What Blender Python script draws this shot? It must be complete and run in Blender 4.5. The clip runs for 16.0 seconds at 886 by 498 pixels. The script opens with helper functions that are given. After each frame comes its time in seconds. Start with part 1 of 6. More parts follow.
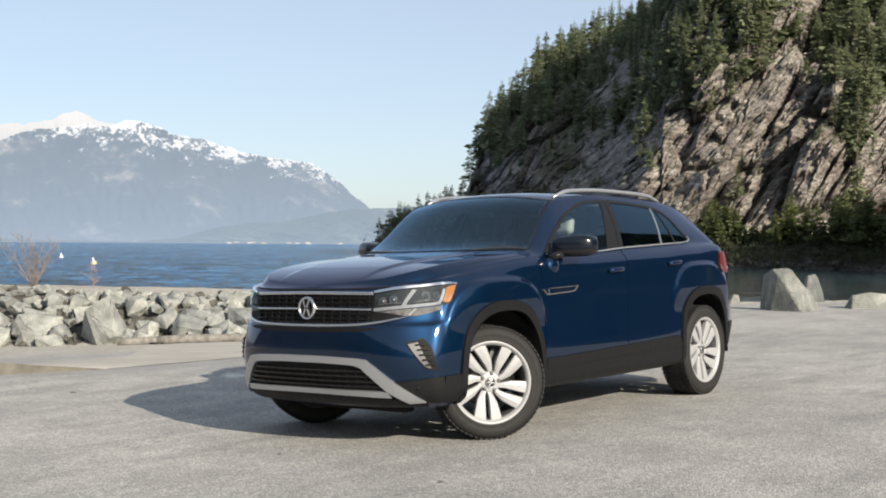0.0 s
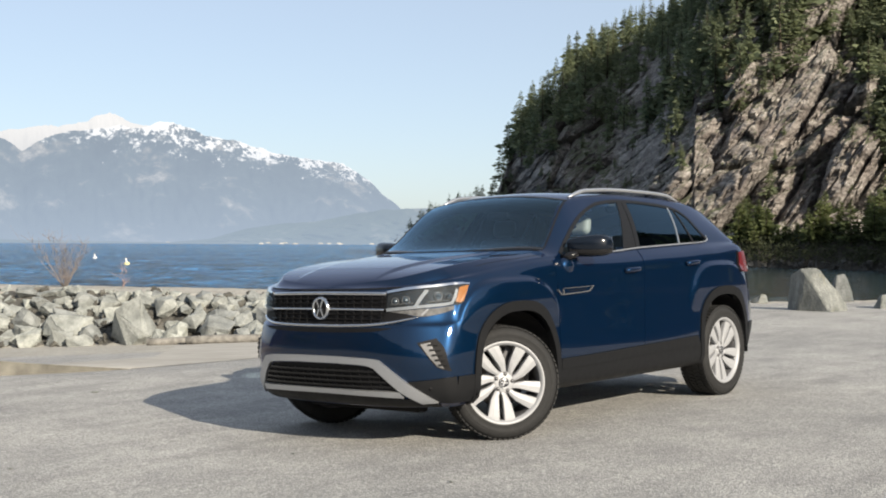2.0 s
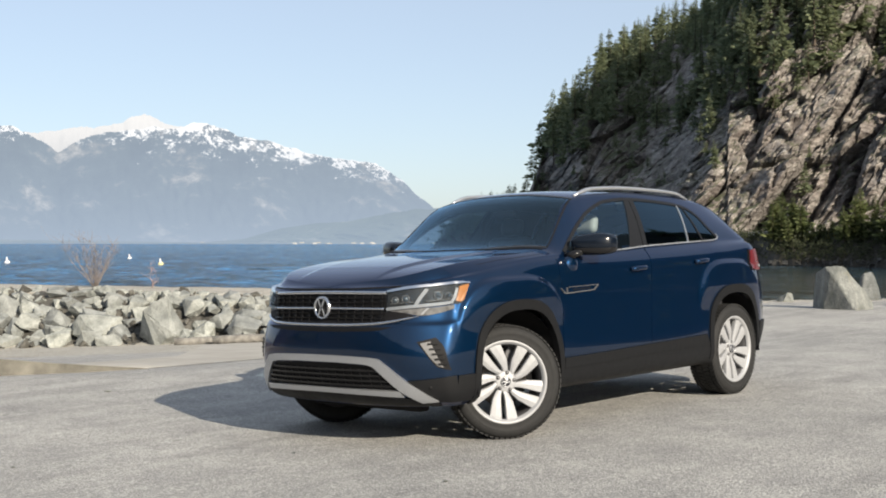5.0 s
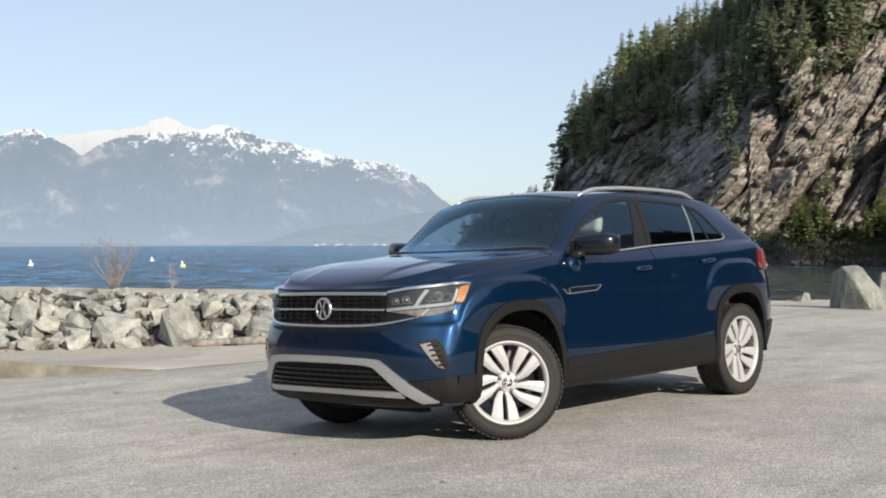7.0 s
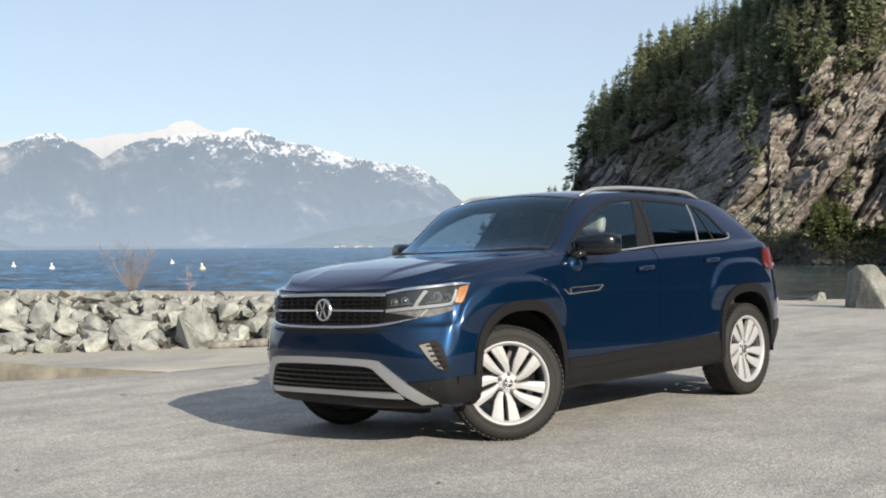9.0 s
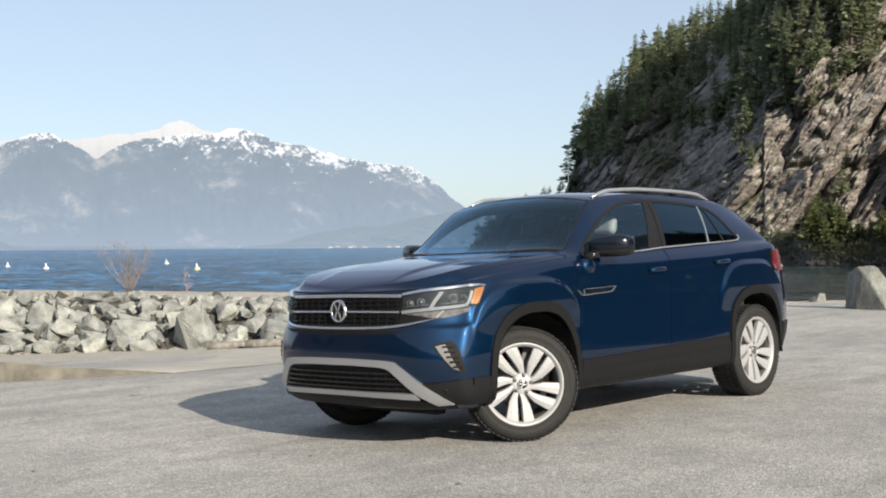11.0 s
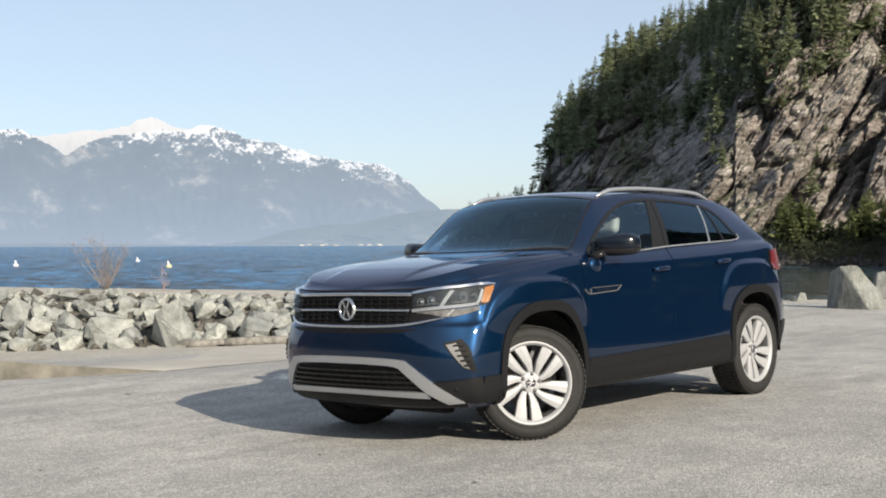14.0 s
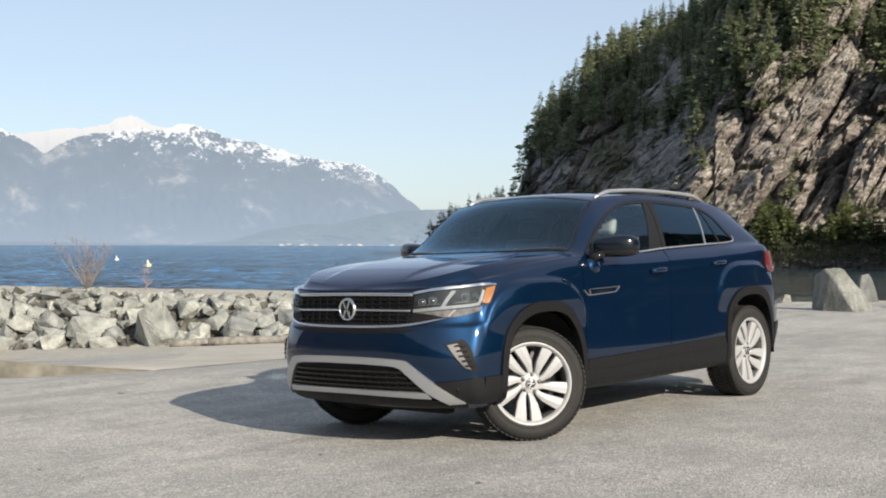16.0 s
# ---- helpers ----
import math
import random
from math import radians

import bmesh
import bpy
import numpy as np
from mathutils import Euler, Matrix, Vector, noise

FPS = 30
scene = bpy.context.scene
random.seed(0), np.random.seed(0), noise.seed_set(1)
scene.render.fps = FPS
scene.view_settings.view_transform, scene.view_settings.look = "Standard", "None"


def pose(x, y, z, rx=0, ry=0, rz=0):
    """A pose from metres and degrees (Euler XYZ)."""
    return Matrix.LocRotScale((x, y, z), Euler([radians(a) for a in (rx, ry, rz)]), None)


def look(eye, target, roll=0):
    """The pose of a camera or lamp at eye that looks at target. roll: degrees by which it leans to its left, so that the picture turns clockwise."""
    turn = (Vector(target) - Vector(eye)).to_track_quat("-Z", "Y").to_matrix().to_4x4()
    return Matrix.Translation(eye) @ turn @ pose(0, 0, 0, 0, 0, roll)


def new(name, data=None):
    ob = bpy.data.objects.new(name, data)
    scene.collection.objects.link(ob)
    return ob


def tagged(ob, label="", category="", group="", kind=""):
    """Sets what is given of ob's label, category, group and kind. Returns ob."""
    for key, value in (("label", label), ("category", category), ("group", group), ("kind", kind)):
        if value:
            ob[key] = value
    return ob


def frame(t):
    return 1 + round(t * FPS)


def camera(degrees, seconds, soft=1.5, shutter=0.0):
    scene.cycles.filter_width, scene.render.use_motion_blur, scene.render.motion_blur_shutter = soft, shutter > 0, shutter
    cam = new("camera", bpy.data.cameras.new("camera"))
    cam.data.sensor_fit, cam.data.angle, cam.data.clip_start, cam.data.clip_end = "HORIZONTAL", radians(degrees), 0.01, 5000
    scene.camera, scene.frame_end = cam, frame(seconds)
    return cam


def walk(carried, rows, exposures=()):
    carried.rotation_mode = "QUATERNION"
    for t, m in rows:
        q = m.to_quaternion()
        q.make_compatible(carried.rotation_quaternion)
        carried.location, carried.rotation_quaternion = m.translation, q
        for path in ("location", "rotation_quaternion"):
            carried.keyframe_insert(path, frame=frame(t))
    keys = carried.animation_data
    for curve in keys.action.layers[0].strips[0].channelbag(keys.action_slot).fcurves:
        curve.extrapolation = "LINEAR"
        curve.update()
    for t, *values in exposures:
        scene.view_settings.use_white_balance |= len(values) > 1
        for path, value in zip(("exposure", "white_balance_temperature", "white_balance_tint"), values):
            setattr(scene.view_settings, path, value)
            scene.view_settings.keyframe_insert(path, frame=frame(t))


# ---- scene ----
cam = camera(40.0, 16.0, soft=1.9)
PATH = [
    (0, (8.173, 5.835, 1.336), (1.958, 0.798, 1.301), 0.42),
    (0.5, (8.153, 5.861, 1.336), (1.976, 0.777, 1.301), 0.41),
    (1, (8.134, 5.884, 1.336), (1.992, 0.758, 1.300), 0.36),
    (1.5, (8.115, 5.907, 1.337), (2.003, 0.744, 1.302), 0.32),
    (2, (8.095, 5.929, 1.337), (2.012, 0.734, 1.302), 0.30),
    (2.5, (8.073, 5.952, 1.337), (2.010, 0.733, 1.300), 0.28),
    (3, (8.046, 5.978, 1.337), (2.013, 0.725, 1.300), 0.20),
    (3.5, (8.020, 6.004, 1.336), (2.005, 0.729, 1.298), 0.19),
    (4, (7.991, 6.032, 1.334), (2.007, 0.722, 1.296), 0.19),
    (4.8, (7.953, 6.073, 1.335), (2.005, 0.723, 1.295), 0.12),
    (5.65, (7.915, 6.117, 1.336), (2.001, 0.730, 1.296), 0.02),
    (6.5, (7.874, 6.160, 1.335), (1.997, 0.733, 1.299), -0.08),
    (7, (7.848, 6.184, 1.333), (2.004, 0.721, 1.300), -0.14),
    (7.5, (7.822, 6.208, 1.332), (2.000, 0.721, 1.302), -0.18),
    (8, (7.792, 6.235, 1.331), (1.990, 0.727, 1.305), -0.27),
    (8.5, (7.761, 6.263, 1.329), (1.989, 0.724, 1.302), -0.37),
    (9.1, (7.749, 6.278, 1.328), (1.995, 0.719, 1.305), -0.43),
    (9.75, (7.774, 6.263, 1.330), (2.023, 0.702, 1.311), -0.45),
    (10.4, (7.819, 6.229, 1.333), (2.056, 0.679, 1.314), -0.42),
    (11, (7.859, 6.189, 1.334), (2.078, 0.660, 1.314), -0.37),
    (11.5, (7.887, 6.158, 1.335), (2.082, 0.653, 1.309), -0.35),
    (12, (7.916, 6.125, 1.336), (2.095, 0.636, 1.306), -0.32),
    (12.5, (7.944, 6.092, 1.335), (2.108, 0.620, 1.304), -0.23),
    (13, (7.972, 6.059, 1.335), (2.112, 0.612, 1.304), -0.17),
    (13.5, (7.999, 6.027, 1.336), (2.119, 0.603, 1.301), -0.24),
    (14, (8.025, 5.998, 1.336), (2.116, 0.605, 1.304), -0.17),
    (14.5, (8.053, 5.968, 1.338), (2.129, 0.591, 1.304), -0.15),
    (15, (8.079, 5.940, 1.340), (2.133, 0.587, 1.305), -0.03),
    (15.5, (8.101, 5.917, 1.338), (2.137, 0.586, 1.307), 0.07),
    (16, (8.123, 5.897, 1.336), (2.126, 0.602, 1.307), 0.14),
]
walk(cam, [(t, look(eye, target, roll)) for t, eye, target, roll in PATH], [(0, 0.70, 7000, 10), (16, 0.70, 7000, 10)])
from mathutils.bvhtree import BVHTree

# ---------------------------------------------------------------- light
SUN_WAY = Vector((0.593, 2.195, 1.0)).normalized()
world = bpy.data.worlds.new("sky")
scene.world = world
world.use_nodes = True
_t = world.node_tree
_sky = _t.nodes.new("ShaderNodeTexSky")
_sky.sky_type = "NISHITA"
_sky.sun_disc = False
_sky.sun_elevation = math.asin(SUN_WAY.z)
_sky.sun_rotation = math.atan2(SUN_WAY.x, SUN_WAY.y)
_sky.air_density, _sky.dust_density, _sky.ozone_density = 0.8, 1.0, 2.6
# thin high haze pales the clear sky
_veil = _t.nodes.new("ShaderNodeMix")
_veil.data_type = "RGBA"
_veil.inputs[0].default_value = 0.37
_veil.inputs[7].default_value = (6.5, 7.35, 8.5, 1)
_t.links.new(_sky.outputs[0], _veil.inputs[6])
_t.links.new(_veil.outputs[2], _t.nodes["Background"].inputs[0])
_t.nodes["Background"].inputs[1].default_value = 0.084
sun = new("sun", bpy.data.lights.new("sun", "SUN"))
sun.data.energy, sun.data.angle, sun.data.color = 5.0, radians(0.53), (1.0, 0.93, 0.82)
sun.matrix_world = look((0, 60, 60), Vector((0, 60, 60)) - SUN_WAY)


# ---------------------------------------------------------------- materials
class Nodes:
    """Short names for a node tree's parts."""

    def __init__(self, name):
        self.m = bpy.data.materials.new(name)
        self.m.use_nodes = True
        self.t = self.m.node_tree
        self.p = self.t.nodes["Principled BSDF"]
        self.out = self.t.nodes["Material Output"]
        self.where = self.t.nodes.new("ShaderNodeTexCoord").outputs["Object"]

    def add(self, kind, **kw):
        n = self.t.nodes.new(kind)
        for k, v in kw.items():
            n.inputs[k.replace("_", " ")].default_value = v
        return n

    def link(self, a, b):
        self.t.links.new(a, b)

    def scaled(self, s, turn=(0, 0, 0)):
        n = self.t.nodes.new("ShaderNodeMapping")
        n.inputs["Scale"].default_value = s
        n.inputs["Rotation"].default_value = turn
        self.link(self.where, n.inputs["Vector"])
        return n.outputs[0]

    def noise(self, scale, detail=4, rough=0.6, where=None):
        n = self.add("ShaderNodeTexNoise", Scale=scale, Detail=detail, Roughness=rough)
        self.link(where or self.where, n.inputs["Vector"])
        return n.outputs["Fac"]

    def voronoi(self, scale, where=None, feature="F1", out="Distance"):
        n = self.add("ShaderNodeTexVoronoi", Scale=scale)
        n.feature = feature
        self.link(where or self.where, n.inputs["Vector"])
        return n.outputs[out]

    def ramp(self, fac, stops):
        n = self.t.nodes.new("ShaderNodeValToRGB")
        e = n.color_ramp.elements
        while len(e) < len(stops):
            e.new(0.5)
        for q, (pos, c) in zip(e, stops):
            q.position = pos
            q.color = (*c, 1) if hasattr(c, "__len__") else (c, c, c, 1)
        self.link(fac, n.inputs[0])
        return n.outputs["Color"]

    def mix(self, fac, a, b, mode="MIX"):
        n = self.t.nodes.new("ShaderNodeMix")
        n.data_type, n.blend_type = "RGBA", mode
        for sock, v in ((n.inputs[0], fac), (n.inputs[6], a), (n.inputs[7], b)):
            if hasattr(v, "is_output"):
                self.link(v, sock)
            else:
                sock.default_value = (*v, 1) if hasattr(v, "__len__") else v
        return n.outputs[2]

    def math(self, op, a, b=0.0):
        n = self.t.nodes.new("ShaderNodeMath")
        n.operation = op
        for sock, v in zip(n.inputs, (a, b)):
            if hasattr(v, "is_output"):
                self.link(v, sock)
            else:
                sock.default_value = v
        return n.outputs[0]

    def bump(self, height, strength, distance, after=None):
        n = self.add("ShaderNodeBump", Strength=strength, Distance=distance)
        self.link(height, n.inputs["Height"])
        if after:
            self.link(after, n.inputs["Normal"])
        self.link(n.outputs[0], self.p.inputs["Normal"])
        return n.outputs[0]

    def set(self, **kw):
        for k, v in kw.items():
            s = self.p.inputs[k.replace("_", " ")]
            if hasattr(v, "is_output"):
                self.link(v, s)
            else:
                s.default_value = (*v, 1) if hasattr(v, "__len__") else v
        return self.m


def plain(name, color, rough=0.5, metal=0.0, speck=0.06, scale=40, **kw):
    """A plain surface with a slight unevenness of tone and gloss."""
    n = Nodes(name)
    f = n.noise(scale, 5)
    dark = tuple(c * (1 - speck * 2) for c in color)
    light = tuple(min(1, c * (1 + speck)) for c in color)
    r = n.ramp(n.noise(scale * 0.3, 3), [(0.3, max(0, rough - 0.06)), (0.7, min(1, rough + 0.06))])
    return n.set(Base_Color=n.ramp(f, [(0.3, dark), (0.7, light)]), Roughness=r, Metallic=metal, **kw)


def car_paint(name, color):
    n = Nodes(name)
    flake = n.noise(900, 2)
    tone = n.mix(flake, tuple(c * 0.75 for c in color), tuple(c * 1.35 for c in color))
    dust = n.ramp(n.noise(6, 6, 0.7), [(0.4, 0.0), (0.9, 0.006)])
    tone = n.mix(dust, tone, (0.25, 0.24, 0.22))
    m = n.set(Base_Color=tone, Metallic=0.70, Roughness=0.38, Specular_IOR_Level=0.15, Specular_Tint=(0.035, 0.27, 0.68), Coat_Weight=1.0, Coat_Roughness=0.012, Coat_IOR=1.50)
    return m


def thin_glass(name, tint, gloss=1.0, dust=0.0):
    """A pane: a tinted see-through sheet with a reflecting face and a film of dust."""
    n = Nodes(name)
    tr = n.t.nodes.new("ShaderNodeBsdfTransparent")
    tr.inputs[0].default_value = (*tint, 1)
    gl = n.t.nodes.new("ShaderNodeBsdfGlossy")
    gl.inputs["Roughness"].default_value = 0.01
    gl.inputs["Color"].default_value = (0.50, 0.78, 1.0, 1)
    fr = n.t.nodes.new("ShaderNodeLayerWeight")
    fr.inputs["Blend"].default_value = 0.5
    mirror_part = n.math("ADD", n.math("MULTIPLY", n.math("POWER", fr.outputs["Facing"], 5.0), 0.9), 0.055)
    mx = n.t.nodes.new("ShaderNodeMixShader")
    n.link(n.math("MULTIPLY", mirror_part, gloss), mx.inputs[0])
    n.link(tr.outputs[0], mx.inputs[1])
    n.link(gl.outputs[0], mx.inputs[2])
    film = n.t.nodes.new("ShaderNodeBsdfDiffuse")
    film.inputs[0].default_value = (0.36, 0.55, 0.80, 1)
    over = n.t.nodes.new("ShaderNodeMixShader")
    n.link(n.ramp(n.noise(9, 5), [(0.3, dust * 0.7), (0.7, dust * 1.3)]), over.inputs[0])
    n.link(mx.outputs[0], over.inputs[1])
    n.link(film.outputs[0], over.inputs[2])
    n.link(over.outputs[0], n.out.inputs["Surface"])
    return n.m


PAINT = car_paint("blue paint", (0.0010, 0.0140, 0.0415))
PLASTIC = plain("grey plastic", (0.0048, 0.0052, 0.0062), 0.55, speck=0.1, scale=60, Specular_IOR_Level=0.25)
BLACK = plain("black plastic", (0.008, 0.008, 0.009), 0.6, Specular_IOR_Level=0.15)
GLOSS_BLACK = plain("gloss black", (0.010, 0.010, 0.011), 0.15, Specular_IOR_Level=0.3)
CHROME = plain("chrome", (0.62, 0.63, 0.65), 0.14, 1.0, 0.02)
SATIN = plain("satin silver", (0.50, 0.515, 0.54), 0.42, 0.85, 0.04, 120)
RIM = plain("rim silver", (0.31, 0.317, 0.33), 0.52, 0.25, 0.04, 90, Specular_IOR_Level=0.3)
BOLT = plain("wheel bolt steel", (0.14, 0.14, 0.145), 0.4, 0.6)
RIM_DARK = plain("rim pocket", (0.085, 0.085, 0.09), 0.5, 0.3)
DISC = plain("brake steel", (0.35, 0.33, 0.31), 0.35, 1.0)
CAP_DARK = plain("cap black", (0.03, 0.03, 0.035), 0.25)
RED = plain("red lamp", (0.085, 0.003, 0.005), 0.3, Coat_Weight=0.12)
AMBER = plain("amber lamp", (0.24, 0.092, 0.020), 0.35, Coat_Weight=0.15)
LAMP_WHITE = plain("lamp white", (0.20, 0.21, 0.225), 0.5, Specular_IOR_Level=0.2)
BADGE_GREY = plain("badge silver", (0.115, 0.118, 0.123), 0.4, 0.3, 0.05, 90)
VENT_GREY = plain("vent grey", (0.13, 0.13, 0.132), 0.5, 0.3, 0.05, 90)
LAMP_HOUSING = plain("lamp housing", (0.024, 0.027, 0.031), 0.6, 0.0, 0.2, 30, Specular_IOR_Level=0.15)
LAMP_LOWER = plain("lower reflector", (0.105, 0.106, 0.108), 0.6, 0.0, 0.25, 25, Specular_IOR_Level=0.2)
PILLAR = plain("pillar grey", (0.011, 0.0118, 0.0138), 0.5, Specular_IOR_Level=0.12)
SUNLIT_LEATHER = plain("sunlit leather", (0.52, 0.49, 0.42), 0.5, speck=0.04, scale=80)
LENS = plain("lamp lens", (0.07, 0.085, 0.10), 0.25, 0.3, Specular_IOR_Level=0.3)
MIRROR_CAP = plain("mirror cap", (0.004, 0.007, 0.013), 0.2, 0.0, 0.1, 60, Specular_IOR_Level=0.35)
MIRROR = plain("mirror", (0.9, 0.9, 0.9), 0.02, 1.0, 0.0)
CABIN = plain("cabin black", (0.022, 0.022, 0.024), 0.6)
LINING = plain("dark lining", (0.05, 0.05, 0.05), 0.9)
SHADED_LEATHER = plain("shaded leather", (0.035, 0.034, 0.033), 0.5, speck=0.05, scale=80)
PAPER = plain("paper", (0.8, 0.8, 0.78), 0.7)
GLASS_FRONT = thin_glass("front side glass", (0.60, 0.68, 0.72), 1.4, 0.006)
GLASS_DARK = thin_glass("privacy glass", (0.06, 0.065, 0.07), 1.5)
GLASS_SCREEN = thin_glass("screen glass", (0.50, 0.62, 0.72), 1.3, 0.011)
GLASS_CLEAR = thin_glass("clear glass", (0.92, 0.94, 0.95), 0.3)


def rubber():
    n = Nodes("tyre rubber")
    f = n.noise(25, 6, 0.7)
    dust = n.ramp(f, [(0.35, (0.0045, 0.0047, 0.005)), (0.75, (0.0115, 0.0116, 0.012))])
    n.bump(n.noise(300, 3), 0.15, 0.002)
    return n.set(Base_Color=dust, Roughness=0.8)


RUBBER = rubber()


def asphalt():
    n = Nodes("worn asphalt")
    grit = n.voronoi(75)
    fine = n.noise(140, 3, 0.7)
    base = n.ramp(n.math("ADD", n.math("MULTIPLY", grit, 0.6), n.math("MULTIPLY", fine, 0.55)), [(0.24, (0.118, 0.118, 0.114)), (0.5, (0.285, 0.283, 0.272)), (0.76, (0.50, 0.494, 0.474))])
    big = n.ramp(n.noise(0.22, 5, 0.6), [(0.3, (0.80, 0.80, 0.80)), (0.7, (1.12, 1.11, 1.09))])
    c = n.mix(1.0, base, big, "MULTIPLY")
    mid = n.ramp(n.noise(1.7, 8, 0.76), [(0.35, (0.76, 0.76, 0.77)), (0.68, (1.10, 1.10, 1.09))])
    c = n.mix(1.0, c, mid, "MULTIPLY")
    # coarse aggregate that shows in patches
    grain = n.ramp(n.noise(26, 6, 0.8), [(0.36, (0.72, 0.72, 0.73)), (0.52, (1.0, 1.0, 1.0)), (0.66, (1.24, 1.23, 1.21))])
    c = n.mix(0.85, c, grain, "MULTIPLY")
    # faint turning marks of tyres
    tyre = n.ramp(n.noise(1.0, 3, 0.5, n.scaled((0.28, 2.4, 1), (0, 0, 0.72))), [(0.53, (1, 1, 1)), (0.63, (0.66, 0.66, 0.67))])
    c = n.mix(0.38, c, tyre, "MULTIPLY")
    # fine cracks and patched spots
    crack = n.ramp(n.voronoi(0.55, n.scaled((1, 1, 1)), "DISTANCE_TO_EDGE"), [(0.0, (0.78, 0.78, 0.78)), (0.006, (1, 1, 1))])
    c = n.mix(0.5, c, crack, "MULTIPLY")
    spot = n.ramp(n.noise(7, 5, 0.7), [(0.60, (1, 1, 1)), (0.70, (0.58, 0.58, 0.58))])
    c = n.mix(0.7, c, spot, "MULTIPLY")
    b = n.bump(grit, 0.6, 0.007)
    n.bump(n.noise(3, 4), 0.08, 0.02, b)
    return n.set(Base_Color=c, Roughness=0.88)


def concrete():
    n = Nodes("pale concrete")
    c = n.ramp(n.noise(1.2, 7, 0.7), [(0.3, (0.33, 0.31, 0.275)), (0.7, (0.46, 0.44, 0.40))])
    c = n.mix(0.7, c, n.ramp(n.noise(45, 4), [(0.3, (0.85, 0.85, 0.85)), (0.7, (1.1, 1.1, 1.1))]), "MULTIPLY")
    c = n.mix(0.6, c, n.ramp(n.noise(0.8, 5, 0.6, n.scaled((3, 0.6, 1))), [(0.42, (1, 1, 1)), (0.75, (0.66, 0.62, 0.56))]), "MULTIPLY")
    n.bump(n.noise(60, 4), 0.3, 0.004)
    return n.set(Base_Color=c, Roughness=0.9)


def gravel():
    n = Nodes("pale gravel")
    f = n.voronoi(9)
    c = n.ramp(n.math("ADD", f, n.math("MULTIPLY", n.noise(30, 4), 0.5)), [(0.2, (0.14, 0.13, 0.115)), (0.6, (0.33, 0.31, 0.275)), (0.95, (0.43, 0.41, 0.37))])
    c = n.mix(0.8, c, n.ramp(n.noise(0.7, 6, 0.65), [(0.3, (0.75, 0.74, 0.70)), (0.7, (1.1, 1.1, 1.08))]), "MULTIPLY")
    n.bump(f, 0.8, 0.05)
    return n.set(Base_Color=c, Roughness=0.92)


def riprap(name, tones):
    """Quarried stone: cool greys with pale broken faces, streaks and a little lichen."""
    n = Nodes(name)
    info = n.t.nodes.new("ShaderNodeObjectInfo")
    shift = n.t.nodes.new("ShaderNodeVectorMath")
    n.link(n.where, shift.inputs[0])
    n.link(info.outputs["Location"], shift.inputs[1])
    w = shift.outputs[0]
    c = n.ramp(n.noise(2.2, 8, 0.68, w), [(0.28, tones[0]), (0.5, tones[1]), (0.72, tones[2])])
    own = n.ramp(info.outputs["Random"], [(0.0, (0.72, 0.72, 0.73)), (0.5, (1.0, 0.98, 0.94)), (1.0, (1.22, 1.2, 1.14))])
    c = n.mix(1.0, c, own, "MULTIPLY")
    c = n.mix(0.45, c, n.ramp(n.noise(24, 5, 0.7, w), [(0.35, (0.55, 0.55, 0.55)), (0.65, (1.25, 1.24, 1.2))]), "MULTIPLY")
    moss = n.ramp(n.noise(3.3, 6, 0.7, w), [(0.6, 0.0), (0.72, 0.45)])
    c = n.mix(moss, c, (0.19, 0.17, 0.10))
    b = n.bump(n.noise(5, 8, 0.7, w), 0.6, 0.08)
    n.bump(n.voronoi(14, w), 0.3, 0.02, b)
    return n.set(Base_Color=c, Roughness=0.88)


ASPHALT, CONCRETE, GRAVEL = asphalt(), concrete(), gravel()
# dark stone: wet along the shore, painted gap shade on the jetty
SHADE_WET_ROCK = riprap("dark stone for gap shade and wet shore", ((0.022, 0.022, 0.021), (0.06, 0.059, 0.055), (0.14, 0.137, 0.13)))
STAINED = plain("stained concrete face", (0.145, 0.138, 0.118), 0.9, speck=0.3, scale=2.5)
ROCK = riprap("grey riprap stone", ((0.105, 0.116, 0.115), (0.245, 0.262, 0.258), (0.375, 0.394, 0.388)))
BOULDER = riprap("pale boulder stone", ((0.068, 0.077, 0.077), (0.16, 0.172, 0.17), (0.29, 0.304, 0.302)))


def sea(name, deep, ripple, wave, calm):
    n = Nodes(name)
    geo = n.t.nodes.new("ShaderNodeNewGeometry").outputs["Position"]
    n.where = geo
    # wave crests lie across the wind
    axes = []
    for way in ((0.5, 0.87, 0), (0.435, -0.25, 0)):
        dot = n.t.nodes.new("ShaderNodeVectorMath")
        dot.operation = "DOT_PRODUCT"
        dot.inputs[1].default_value = way
        n.link(geo, dot.inputs[0])
        axes.append(dot.outputs["Value"])
    both = n.t.nodes.new("ShaderNodeCombineXYZ")
    n.link(axes[0], both.inputs[0])
    n.link(axes[1], both.inputs[1])
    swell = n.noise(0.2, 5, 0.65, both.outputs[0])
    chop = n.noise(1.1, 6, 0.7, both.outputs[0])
    fine = n.noise(5.0, 4, 0.6)
    b = n.bump(swell, 1.0, wave)
    b = n.bump(chop, 1.0, ripple, b)
    n.bump(fine, 1.0, ripple * 0.18, b)
    streak = n.ramp(n.noise(0.05, 5, 0.65, n.scaled((1.0, 0.25, 1), (0, 0, 0.6))), [(0.35, 0.7), (0.7, 1.25)])
    c = n.mix(1.0, deep, streak, "MULTIPLY")
    # light and dark of the wave faces, put into the water's base colour
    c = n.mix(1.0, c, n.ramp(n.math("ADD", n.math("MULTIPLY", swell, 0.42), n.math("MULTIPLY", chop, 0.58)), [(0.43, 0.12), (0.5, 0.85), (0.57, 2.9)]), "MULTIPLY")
    return n.set(Base_Color=c, Roughness=calm, IOR=1.333, Specular_IOR_Level=0.25)


